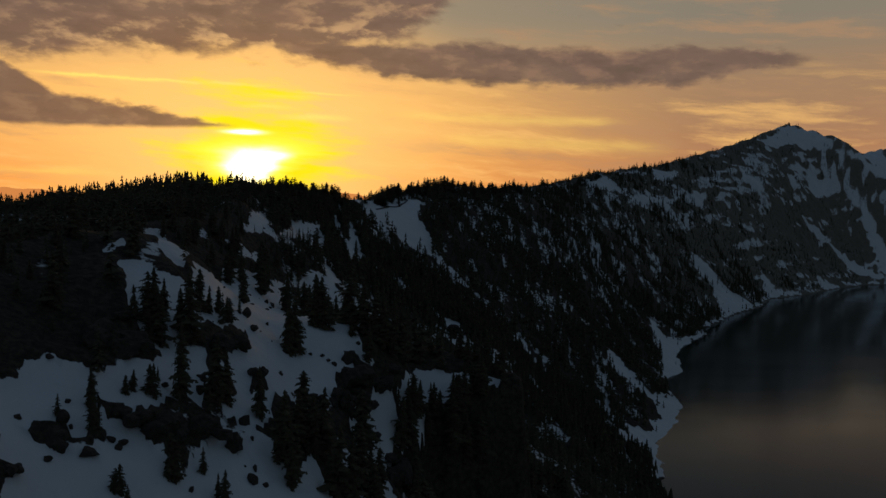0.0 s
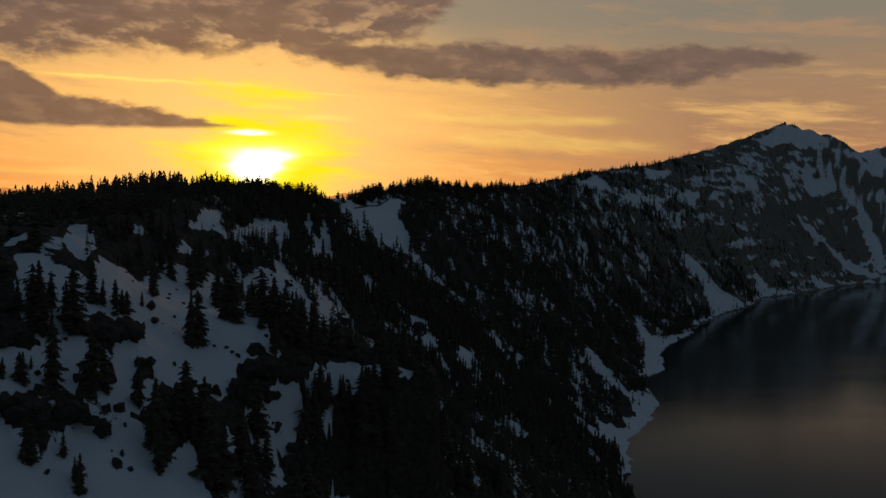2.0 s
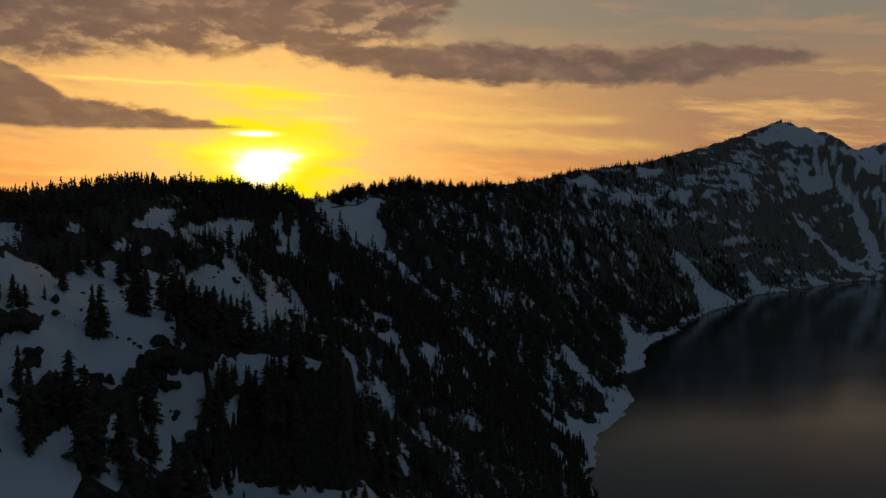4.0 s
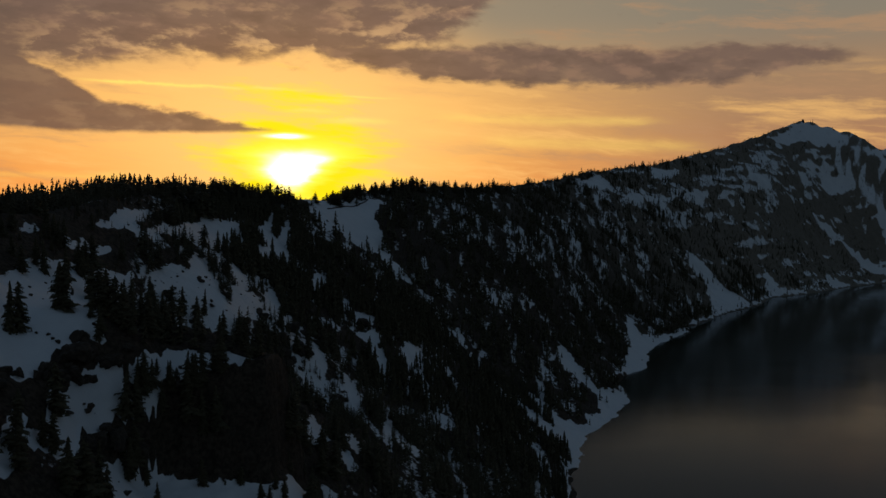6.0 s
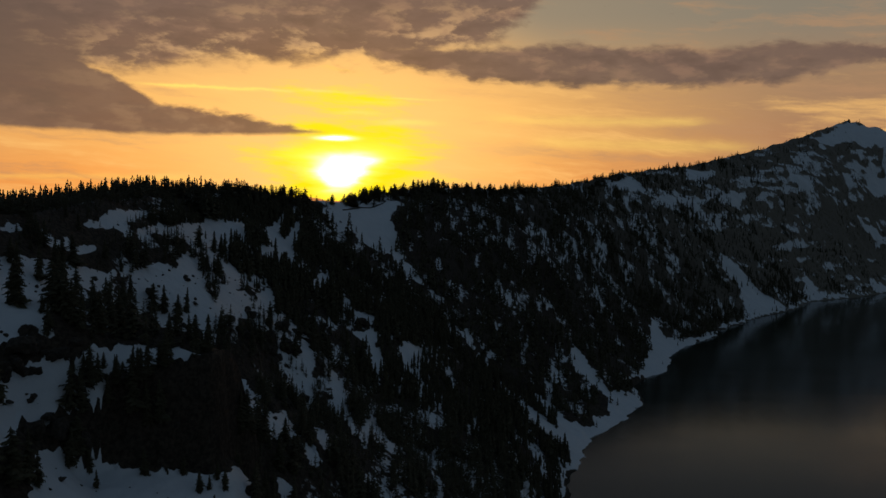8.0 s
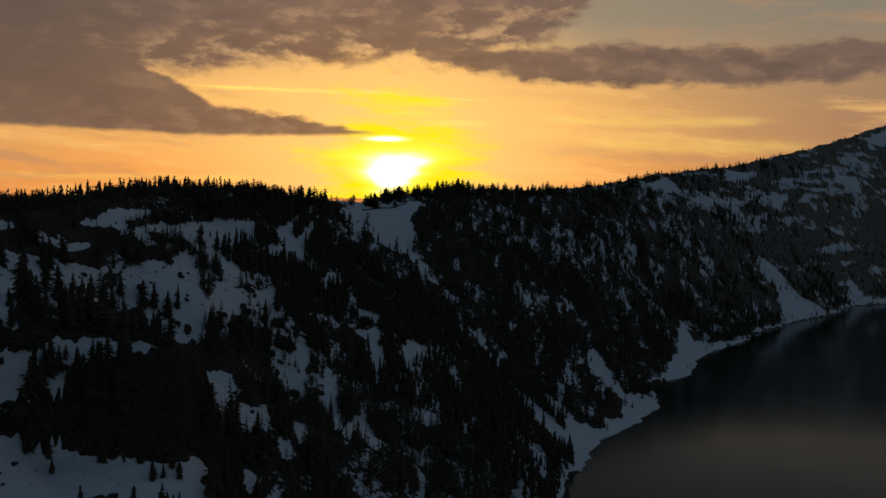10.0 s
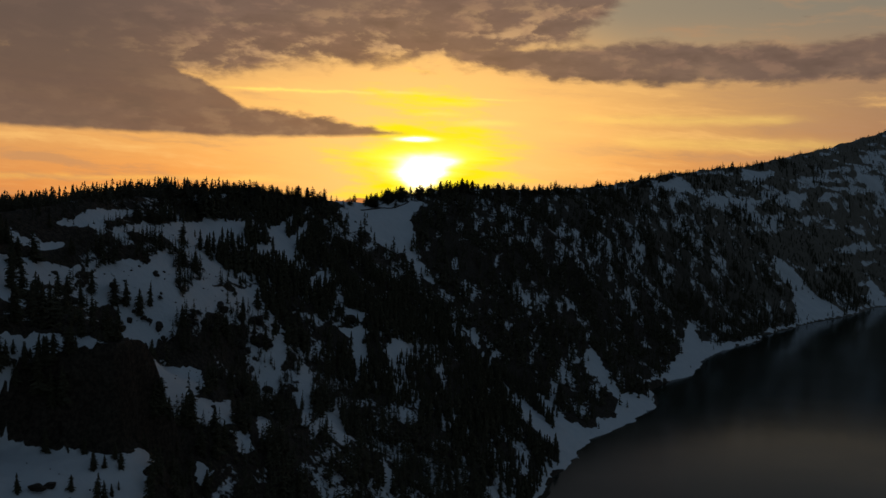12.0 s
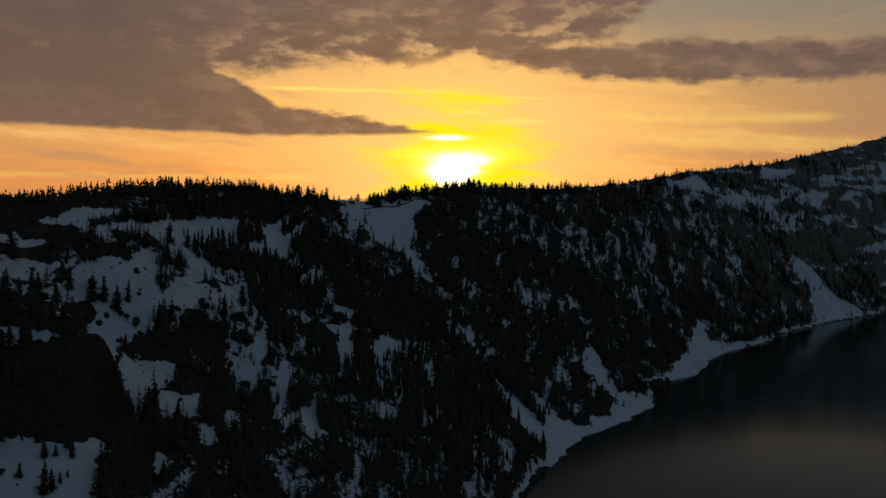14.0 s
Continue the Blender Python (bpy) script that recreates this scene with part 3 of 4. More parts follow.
def stone_material():
    m, n, shader = material("volcanic_rock")
    p = place(n)
    own = n.add("ShaderNodeObjectInfo").outputs["Random"]
    rock = n.mix(n.ramp(n.noise(p, 0.6, 6.0, 0.68), 0.35, 0.7), (0.026, 0.020, 0.015), (0.082, 0.062, 0.046))
    n.plug(shader.inputs["Base Color"], n.mix(n.times(own, 0.4), rock, (0.062, 0.048, 0.037)))
    n.plug(shader.inputs["Roughness"], 0.92)
    bump(n, shader, n.noise(p, 1.1, 6.0, 0.65), 0.8, 0.6)
    return m


GROUND, WATER, NEEDLES, BARK, STONE = ground_material(), water_material(), needles_material(), bark_material(), stone_material()


def mesh_of(name, verts, tris, mat, smooth=False):
    """A mesh from arrays of places and triangles."""
    me = bpy.data.meshes.new(name)
    verts, tris = np.asarray(verts, np.float32), np.asarray(tris, np.int32)
    me.vertices.add(len(verts))
    me.vertices.foreach_set("co", verts.ravel())
    me.loops.add(tris.size)
    me.loops.foreach_set("vertex_index", tris.ravel())
    me.polygons.add(len(tris))
    me.polygons.foreach_set("loop_start", np.arange(0, tris.size, 3, dtype=np.int32))
    me.polygons.foreach_set("loop_total", np.full(len(tris), 3, np.int32))
    me.polygons.foreach_set("use_smooth", np.full(len(tris), smooth))
    me.materials.append(mat)
    me.update(calc_edges=True)
    return me


# ---- ground and lake ----
def build_ground():
    ang = np.radians(np.concatenate([np.arange(-180, -60, 6.0), np.linspace(-60, 42, 580), np.arange(46, 180, 6.0)]))
    rad = np.concatenate([np.linspace(0.05, 150, 13), np.geomspace(155, 1700, 350), np.geomspace(1708, 3350, 170), np.geomspace(3380, 4700, 30)])
    a, r = np.meshgrid(ang, rad)
    x, y = 20 + r * np.sin(a), -60 + r * np.cos(a)
    z = ground_height(x, y)
    _, inland, f, beyond = ground_shape(x, y)
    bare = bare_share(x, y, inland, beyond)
    rows, cols = x.shape
    k = np.arange(rows * cols).reshape(rows, cols)
    q = np.stack([k[:-1, :], np.roll(k, -1, 1)[:-1, :], np.roll(k, -1, 1)[1:, :], k[1:, :]], -1).reshape(-1, 4)
    tris = np.concatenate([q[:, [0, 1, 2]], q[:, [0, 2, 3]]])[:, ::-1]
    me = mesh_of("ground", np.stack([x, y, z], -1).reshape(-1, 3), tris, GROUND, True)
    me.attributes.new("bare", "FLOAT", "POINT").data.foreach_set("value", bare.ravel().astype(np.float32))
    tagged(new("ground", me), "snow-covered caldera slope with patches of bare dark rock", "ground", kind="structure")


def build_lake():
    bm = bmesh.new()
    corners = [bm.verts.new(c) for c in ((-700, -1500, 0), (4900, -1500, 0), (4900, 3600, 0), (-700, 3600, 0))]
    bm.faces.new(corners)
    me = bpy.data.meshes.new("water")
    bm.to_mesh(me)
    bm.free()
    me.materials.append(WATER)
    tagged(new("water", me), "still dark lake water mirroring the dusk sky", "lake", kind="structure")


build_ground()
build_lake()


# ---- trees ----
def conifer(rng, height, whorls, branches, detail, stout=1.0):
    """Crown of a conifer: drooping boughs of uneven length, set singly round the stem. Returns places and triangles. detail 0 to 2."""
    verts, tris = [], []
    spread = stout * height * rng.uniform(0.14, 0.23)
    first = rng.uniform(0.04, 0.13)
    lean, swell = rng.uniform(0, 6.283), rng.uniform(0.55, 0.9) * (0.75 if stout > 1.5 else 1)
    phase = rng.uniform(0, 6.283, 2)
    gap = (0.985 - first) / (whorls - 1)
    for w in range(whorls):
        for b in range(branches):
            share = min(0.99, max(0.0, (w + rng.uniform(-0.6, 0.6)) / (whorls - 1)))
            if detail == 2 and rng.random() < 0.12:
                continue
            z = height * (first + (0.985 - first) * share)
            uneven = 1 + 0.16 * math.sin(9 * share + phase[0]) + 0.12 * math.sin(21 * share + phase[1])
            a = 6.283 * (b + rng.uniform(-0.4, 0.4)) / branches + 2.4 * w
            reach = spread * (1 - share) ** swell * (0.6 + 0.4 * min(1, share * 6 + 0.3)) * uneven * (1 + 0.18 * math.cos(a - lean)) + 0.016 * height
            r = reach * min(1.5, math.exp(rng.normal(-0.08, 0.28)))
            dz = height * (0.03 + 0.075 * (1 - share)) * rng.uniform(0.5, 1.4)
            c, s = math.cos(a), math.sin(a)
            k = len(verts)
            if detail == 0:
                wide = 0.5 * r + 0.025
                verts += [(0, 0, z + 0.09 * height), (r * c - wide * s, r * s + wide * c, z - dz), (r * c + wide * s, r * s - wide * c, z - 1.3 * dz)]
                tris += [(k, k + 1, k + 2)]
                continue
            # a bough: root, two shoulders, tip turned up, and a hanging fringe
            wide = (0.42 if detail == 1 else 0.30) * r + 0.008 * height
            m = rng.uniform(0.45, 0.65)
            verts += [(0, 0, z + 0.015 * height), (m * r * c - wide * s, m * r * s + wide * c, z - 0.8 * dz), (m * r * c + wide * s, m * r * s - wide * c, z - 0.8 * dz),
                      (r * c, r * s, z - 0.7 * dz), (m * r * c, m * r * s, z - 0.3 * dz)]
            tris += [(k, k + 1, k + 4), (k, k + 4, k + 2), (k + 1, k + 3, k + 4), (k + 4, k + 3, k + 2)]
            if detail == 2:
                for q in (0.3, 0.6, 0.9):
                    h = len(verts)
                    e = wide * (1.2 - 0.8 * q) * rng.uniform(0.6, 1.5)
                    sag = dz * rng.uniform(0.4, 0.9) + 0.3 * gap * height
                    verts += [(q * r * c, q * r * s, z - q * 0.5 * dz), (q * r * c * 1.15 - e * s, q * r * s * 1.15 + e * c, z - q * 0.5 * dz - sag),
                              (q * r * c * 0.92 + e * s, q * r * s * 0.92 - e * c, z - q * 0.5 * dz - 0.8 * sag)]
                    tris += [(h, h + 1, h + 2)]
    # the leader
    k = len(verts)
    t = 0.012 * height
    verts += [(t, 0, 0.93 * height), (-t, t, 0.93 * height), (-t, -t, 0.93 * height), (0, 0, 1.0 * height)]
    tris += [(k, k + 1, k + 3), (k + 1, k + 2, k + 3), (k + 2, k, k + 3)]
    return np.array(verts, float), np.array(tris, int)


def tree_cover(x, y):
    """Chance of a tree, 0 to 1."""
    _, inland, f, beyond = ground_shape(x, y)
    clump = fbm(x, 0.27 * y, 16, 3, 81)
    rim = step(beyond, -25 - 30 * step(x, -110, -150), 5 - 30 * step(x, -110, -150))
    keep = np.clip(0.66 + 0.85 * clump + 0.5 * rim * step(x, 60, -150), 0.05, 1) * (1 - (0.97 - 0.32 * step(y, 820, 920) * step(y, 1250, 1150)) * open_snow(x, y)) * step(inland, 3, 10) * step(beyond, 330, 280)
    # gaps along the skyline, few trees on the steep near knoll, thin woods on the high peak
    keep = keep * (1 - 0.75 * rim * step(fbm(x, y, 22, 2, 87), -0.1, 0.15) * step(x, -160, -60))
    keep = keep * (1 - 0.6 * step(y, 340, 280) * step(x, -195, -180)) * (1 - 0.75 * step(y, 2650, 2950) * step(f, 0.6, 0.85)) * (1 - 0.8 * step(x, 1400, 1560))
    # the woods thin out below the open snow
    below = np.maximum(open_snow(x - 2, y + 10), 0.7 * open_snow(x - 5, y + 24))
    return np.clip(keep * (1 - 0.8 * below * step(y, 1600, 1200)), 0, 1)


def sow(rng, count, x_range, y_range):
    """Places for trees in the given stretch of land, where the land bears them."""
    x, y = rng.uniform(*x_range, count), rng.uniform(*y_range, count)
    return np.stack([x, y], 1)[rng.uniform(0, 1, count) < tree_cover(x, y)]


def forest(name, label, places, rng, kinds, low, high):
    """Many trees joined into one mesh."""
    z = ground_height(places[:, 0], places[:, 1])
    vs, ts, base = [], [], 0
    pick = rng.integers(0, len(kinds), len(places))
    size = (low + (high - low) * rng.random(len(places)) ** 1.3) * (0.6 + 0.55 * step(fbm(places[:, 0], places[:, 1], 32, 2, 83), -0.35, 0.35))
    size = size * (1 - 0.4 * step(places[:, 1], 2100, 2700)) * (1 - 0.4 * step(ground_shape(places[:, 0], places[:, 1])[3], -55, -15) * step(places[:, 1], 680, 560))
    turn = rng.uniform(0, 6.283, len(places))
    for k, (v, t) in enumerate(kinds):
        who = np.nonzero(pick == k)[0]
        c, s, h = np.cos(turn[who])[:, None], np.sin(turn[who])[:, None], size[who][:, None]
        x = (v[:, 0] * c - v[:, 1] * s) * h + places[who, 0][:, None]
        y = (v[:, 0] * s + v[:, 1] * c) * h + places[who, 1][:, None]
        zz = v[:, 2] * h + z[who][:, None] - 0.4 - 2.0 * step(places[who, 1], 1500, 2500)[:, None]
        vs.append(np.stack([x, y, zz], -1).reshape(-1, 3))
        ts.append((t[None] + (base + np.arange(len(who)) * len(v))[:, None, None]).reshape(-1, 3))
        base += len(who) * len(v)
    me = mesh_of(name, np.concatenate(vs), np.concatenate(ts), NEEDLES)
    return tagged(new(name, me), label, "trees", kind="stuff")


def trunk(rng, height):
    """A tapered trunk with a slight bend and a few dead stubs."""
    verts, tris, rings, sides = [], [], 6, 6
    bend = rng.uniform(-0.012, 0.012, 2)
    for k in range(rings):
        s = k / (rings - 1)
        r = 0.021 * height * (1 - 0.93 * s) * (1.35 if k == 0 else 1)
        for j in range(sides):
            a = 6.283 * j / sides
            verts.append((r * math.cos(a) + bend[0] * math.sin(3 * s), r * math.sin(a) + bend[1] * math.sin(3 * s), height * (0.97 * s - 0.03)))
    for k in range(rings - 1):
        for j in range(sides):
            p, q = k * sides + j, k * sides + (j + 1) % sides
            tris += [(p, q, q + sides), (p, q + sides, p + sides)]
    for _ in range(5):
        a, z, k = rng.uniform(0, 6.283), rng.uniform(0.03, 0.2), len(verts)
        c, s, reach = math.cos(a), math.sin(a), rng.uniform(0.03, 0.07)
        verts += [(0, 0, z), (0, 0, z + 0.008), (reach * c, reach * s, z - 0.01)]
        tris += [(k, k + 1, k + 2)]
    return np.array(verts), np.array(tris)


rng = np.random.default_rng(5)
FAR_KINDS = [conifer(rng, 1.0, 7, 4, 0, 0.9) for _ in range(10)]
RIM_KINDS = [conifer(rng, 1.0, 10, 6, 1, 2.1) for _ in range(8)]
SLIM_KINDS = [conifer(rng, 1.0, 12, 5, 0, 0.8) for _ in range(10)]
MID_KINDS = [conifer(rng, 1.0, 11, 4, 1, 0.9) for _ in range(8)]


def near_tree(rng, least=19, stout=1.0):
    """One conifer a metre high: an Empty at its foot with a trunk and a crown, to be copied and scaled."""
    root = new("conifer_tree")
    for name, (v, t), mat in (("trunk", trunk(rng, 1.0), BARK), ("crown", conifer(rng, 1.0, int(rng.integers(least, least + 7)), 7, 2, stout), NEEDLES)):
        ob = new(name, mesh_of(name, v, t, mat))
        ob.parent = root
    return tagged(root, "dark green conifer rising from the snow", "tree", "conifers on the near slope")


# trees that stand clear on the near slope: x, y and height
NEAR_TREES = []
NEAR_TREES += [(-169, 231, 13.1), (-167, 232, 14.6), (-166, 236, 10.5), (-166, 224, 9.0), (-154, 209, 24.0), (-148, 217, 17.5), (-146, 220, 13.4), (-158, 231, 18.2), (-161, 234, 11.8), (-160, 249, 12.1), (-158, 251, 8.4), (-154, 255, 7.9), (-154, 260, 7.3), (-154, 273, 5.2), (-157, 294, 14.3), (-139, 274, 20.9), (-137, 277, 22.1), (-133, 299, 20.3), (-154, 444, 15.0), (-138, 223, 13.7), (-163, 203, 5.1), (-160, 205, 7.1), (-160, 211, 3.7), (-145, 194, 6.2), (-139, 188, 9.3), (-156, 175, 6.1), (-149, 187, 9.0), (-150, 187, 9.7), (-128, 208, 13.4), (-131, 213, 16.7)]
NEAR_TREES += [(-114, 231, 19.2), (-115, 217, 24.0), (-118, 216, 24.0), (-101, 291, 11.2), (-99, 293, 14.3), (-97, 299, 6.6), (-78, 309, 9.0), (-73, 308, 6.8), (-92, 300, 12.0), (-90, 301, 9.4), (-154, 173, 4.6), (-123, 228, 17.8), (-125, 226, 16.0), (-129, 224, 12.7), (-164, 226, 13.1), (-157, 258, 8.2), (-171, 228, 10.0), (-117, 301, 19.9), (-113, 300, 21.7), (-110, 300, 22.1), (-107, 300, 22.1), (-109, 315, 21.3), (-104, 311, 21.5), (-106, 324, 24.0), (-122, 308, 18.7), (-167, 390, 16.4), (-155, 373, 19.5), (-147, 371, 22.3), (-138, 370, 20.6), (-115, 341, 18.8)]
NEAR_TREES += [(-106, 332, 18.3), (-114, 256, 20.6), (-115, 290, 13.5), (-121, 297, 7.7), (-103, 284, 24.0), (-100, 287, 23.4), (-99, 292, 13.7), (-97, 295, 11.9), (-94, 296, 12.4), (-93, 301, 8.9), (-84, 302, 13.1), (-81, 304, 14.3), (-77, 309, 8.4), (-141, 462, 20.3), (-134, 466, 21.5), (-145, 455, 21.2), (-81, 333, 12.8), (-75, 333, 12.0), (-114, 484, 14.7), (-78, 294, 11.0), (-71, 299, 3.0), (-66, 303, 7.3), (-89, 277, 7.6), (-99, 231, 17.1), (-96, 237, 19.8), (-95, 243, 18.7), (-94, 247, 12.6), (-56, 295, 8.3), (-109, 243, 12.6), (-111, 241, 11.4)]
NEAR_TREES += [(-98, 281, 14.0), (-96, 285, 11.8), (-99, 277, 15.0), (-85, 299, 19.2), (-80, 301, 24.0), (-75, 302, 24.0), (-86, 300, 16.6), (-83, 302, 13.1), (-56, 294, 8.5), (-54, 299, 5.7), (-53, 306, 7.8), (-49, 304, 9.4), (-56, 279, 6.9), (-46, 281, 15.3), (-45, 285, 10.7), (-45, 295, 4.2), (-45, 290, 5.6), (-56, 343, 24.0), (-54, 347, 17.1), (-54, 355, 12.6), (-58, 380, 20.0), (-56, 383, 19.4), (-133, 477, 16.5), (-146, 401, 14.9), (-130, 371, 13.9), (-134, 363, 15.5), (-145, 420, 15.3), (-71, 329, 15.0), (-65, 328, 16.4), (-45, 372, 19.6)]
NEAR_TREES += [(-41, 380, 18.2), (-41, 391, 16.9), (-41, 416, 24.0), (-69, 463, 19.4), (-106, 470, 12.0), (-141, 557, 18.5), (-167, 587, 17.1), (-163, 609, 20.1), (-159, 614, 20.2), (-154, 626, 20.4), (-170, 686, 16.6), (-172, 185, 5.0), (-168, 192, 9.3), (-164, 201, 4.5), (-159, 205, 8.0), (-157, 175, 4.7), (-141, 190, 5.8), (-165, 185, 7.2), (-131, 297, 19.6), (-133, 297, 21.1), (-165, 370, 19.6), (-172, 364, 15.6), (-175, 350, 12.8), (-170, 393, 19.7), (-173, 417, 20.7), (-184, 408, 14.6), (-177, 366, 13.6), (-168, 396, 18.5), (-103, 602, 20.3), (-90, 590, 22.7)]
NEAR_TREES += [(-79, 586, 20.6), (-112, 607, 18.1), (-103, 634, 18.7), (-81, 604, 18.8), (-92, 552, 19.8), (-85, 557, 19.9), (-75, 611, 21.3), (-104, 559, 19.1), (-101, 524, 17.3), (-100, 504, 16.8)]

near_rng = np.random.default_rng(23)
more = sow(near_rng, 1500, (-215, -20), (160, 470))
more = more[near_rng.permutation(len(more))][:110]
NEAR_TREES += [(x, y, 4.5 + 12 * near_rng.random() ** 1.3) for x, y in more]
models = [near_tree(near_rng) for _ in range(9)]
for k, (x, y, h) in enumerate(NEAR_TREES):
    m = pose(x, y, float(ground_height(np.array([x]), np.array([y]))[0]) - 0.25, near_rng.uniform(-2.5, 2.5), near_rng.uniform(-2.5, 2.5), near_rng.uniform(0, 360))
    wide = near_rng.uniform(0.85, 1.2)
    m = m @ Matrix.Diagonal((min(h, 18) * wide, min(h, 18) * wide, min(h, 18), 1))
    if k < len(models):
        tree = models[k]
        tree.matrix_basis = m
    else:
        tree = copy_thing(models[k % len(models)], m @ Matrix.Diagonal([1 / s for s in models[k % len(models)].scale] + [1]))
    if h < 6:
        tagged(tree, "young dark conifer poking out of deep snow")
    elif h > 12:
        tagged(tree, "tall dark conifer with drooping ragged boughs on snow")

# tall trees that break the skyline: x, y and height
RIM_TREES = []
RIM_TREES += [(-221, 766, 19.5), (-219, 790, 19.9), (-217, 805, 19.6), (-212, 830, 14.2), (-212, 853, 17.8), (-206, 878, 19.6), (-202, 890, 17.7), (-196, 908, 11.1), (-192, 919, 9.8), (-224, 734, 14.1), (-227, 719, 10.5), (-145, 1071, 12.6), (-141, 1103, 13.7), (-130, 1140, 15.0), (-106, 1223, 14.1), (-91, 1263, 18.2), (-66, 1301, 20.5), (-43, 1338, 22.9), (-12, 1379, 18.6), (2, 1408, 19.0), (20, 1422, 19.1), (42, 1454, 20.6), (70, 1495, 20.1), (84, 1529, 17.3), (109, 1572, 14.4), (-221, 805, 19.0), (-214, 849, 20.0), (-206, 893, 17.3), (-197, 940, 18.8), (-193, 961, 17.9)]
RIM_TREES += [(-225, 747, 15.1), (-219, 599, 13.4), (-237, 592, 12.5), (-250, 597, 12.7), (-120, 1172, 17.7), (-101, 1223, 20.2), (-76, 1265, 25.3), (-49, 1322, 25.5), (-34, 1340, 24.0), (-15, 1354, 22.4), (6, 1398, 20.3), (33, 1435, 18.9), (62, 1481, 19.5), (-134, 1135, 16.4)]
rim_models = [near_tree(near_rng, 15, 1.7) for _ in range(5)]
for k, (x, y, h) in enumerate(RIM_TREES):
    m = pose(x, y, float(ground_height(np.array([x]), np.array([y]))[0]) - 0.25, 0, 0, near_rng.uniform(0, 360)) @ Matrix.Diagonal((h, h, h, 1))
    tree = rim_models[k % 5]
    if k < 5:
        tree.matrix_basis = m
    else:
        tree = copy_thing(tree, m @ Matrix.Diagonal([1 / s for s in tree.scale] + [1]))
    tagged(tree, "tall dark conifer with a broad ragged crown on the rim", "tree", "conifers along the rim")

mid_places = np.concatenate([sow(rng, 1500, (-225, 110), (200, 480)), sow(rng, 2600, (-72, 110), (285, 560)), sow(rng, 20000, (-420, 130), (470, 900))])
rim_places = np.concatenate([sow(rng, 60000, (-620, 420), (560, 2050)), sow(rng, 5000, (-560, -215), (250, 560))])
gone = ground_shape(rim_places[:, 0], rim_places[:, 1])[3]
back_places = rim_places[(gone >= 60) & (gone < 310) & (rng.random(len(gone)) < 0.5)]
rim_places = rim_places[(gone > -22) & (gone < 60) & (rng.random(len(gone)) < 0.42 + 0.2 * step(rim_places[:, 0], -100, -160))]
far_places = sow(rng, 175000, (-620, 1900), (880, 3250))
gone = ground_shape(far_places[:, 0], far_places[:, 1])[3]
far_places = np.concatenate([far_places[~((gone > -20) & (gone < 60) & (far_places[:, 1] < 2050)) & (gone < 60)], back_places])
gone = ground_shape(mid_places[:, 0], mid_places[:, 1])[3]
mid_places = mid_places[~((gone > -20) & (mid_places[:, 1] > 560))]
near_mid = mid_places[:, 1] < 610
forest("mid_forest", "dense dark conifers on the snowy slope", mid_places[near_mid], rng, MID_KINDS, 5, 17)
forest("slope_forest", "slender dark conifers crowded on the steep slope", mid_places[~near_mid], rng, SLIM_KINDS, 6, 18)
forest("rim_forest", "row of dark conifers along the crest of the rim", rim_places, rng, RIM_KINDS, 7, 17)
forest("far_forest", "dark conifers thick on the far slope", far_places, rng, FAR_KINDS, 7, 18)


# ---- rocks ----
def block(bm, rng, at, size, rough):
    """Adds one angular weathered block to bm."""
    made = bmesh.ops.create_icosphere(bm, subdivisions=2 if rough < 1 else 3, radius=1.0)["verts"]
    off = Vector(rng.uniform(-50, 50, 3))
    cuts = [(Vector(rng.normal(size=3)).normalized(), rng.uniform(0.42, 0.8)) for _ in range(13)]
    for v in made:
        for way, far in cuts:
            v.co -= way * max(0.0, v.co.dot(way) - far)
        v.co += v.co.normalized() * (0.15 * noise.noise(v.co * 2.1 + off) + 0.10 * noise.noise(v.co * 5.3 + off))
        v.co = Vector(at) + Vector((v.co.x * size[0], v.co.y * size[1], v.co.z * size[2]))


def boulder_mesh(rng, name, lumps=1):
    """A boulder about two metres across, or a broad outcrop of many shoulders in one body."""
    bm = bmesh.new()
    if lumps == 1:
        block(bm, rng, (0, 0, 0), (1.25, 1.25, 1.25), 1)
    else:
        bmesh.ops.create_icosphere(bm, subdivisions=4, radius=1.0)
        off = Vector(rng.uniform(-50, 50, 3))
        balls = [(Vector((rng.uniform(-0.8, 0.8), rng.uniform(-0.7, 0.7), rng.uniform(-0.2, 0.4))), rng.uniform(0.28, 0.5)) for _ in range(lumps)]
        cuts = [(Vector(rng.normal(size=3)).normalized(), rng.uniform(0.5, 0.95)) for _ in range(16)]
        for v in bm.verts:
            way, reach = v.co.normalized(), 0.3
            for centre, size in balls:
                along = centre.dot(way)
                inside = size * size - centre.length_squared + along * along
                if inside > 0:
                    reach = max(reach, along + math.sqrt(inside))
            at = way * reach
            for face, far in cuts:
                at -= face * 0.85 * max(0.0, at.dot(face) - far)
            at += way * (0.14 * noise.noise(at * 2.6 + off) + 0.09 * noise.noise(at * 6.1 + off) + 0.05 * noise.noise(at * 13.0 + off))
            v.co = at
    me = bpy.data.meshes.new(name)
    bm.to_mesh(me)
    bm.free()
    me.materials.append(STONE)
    return me


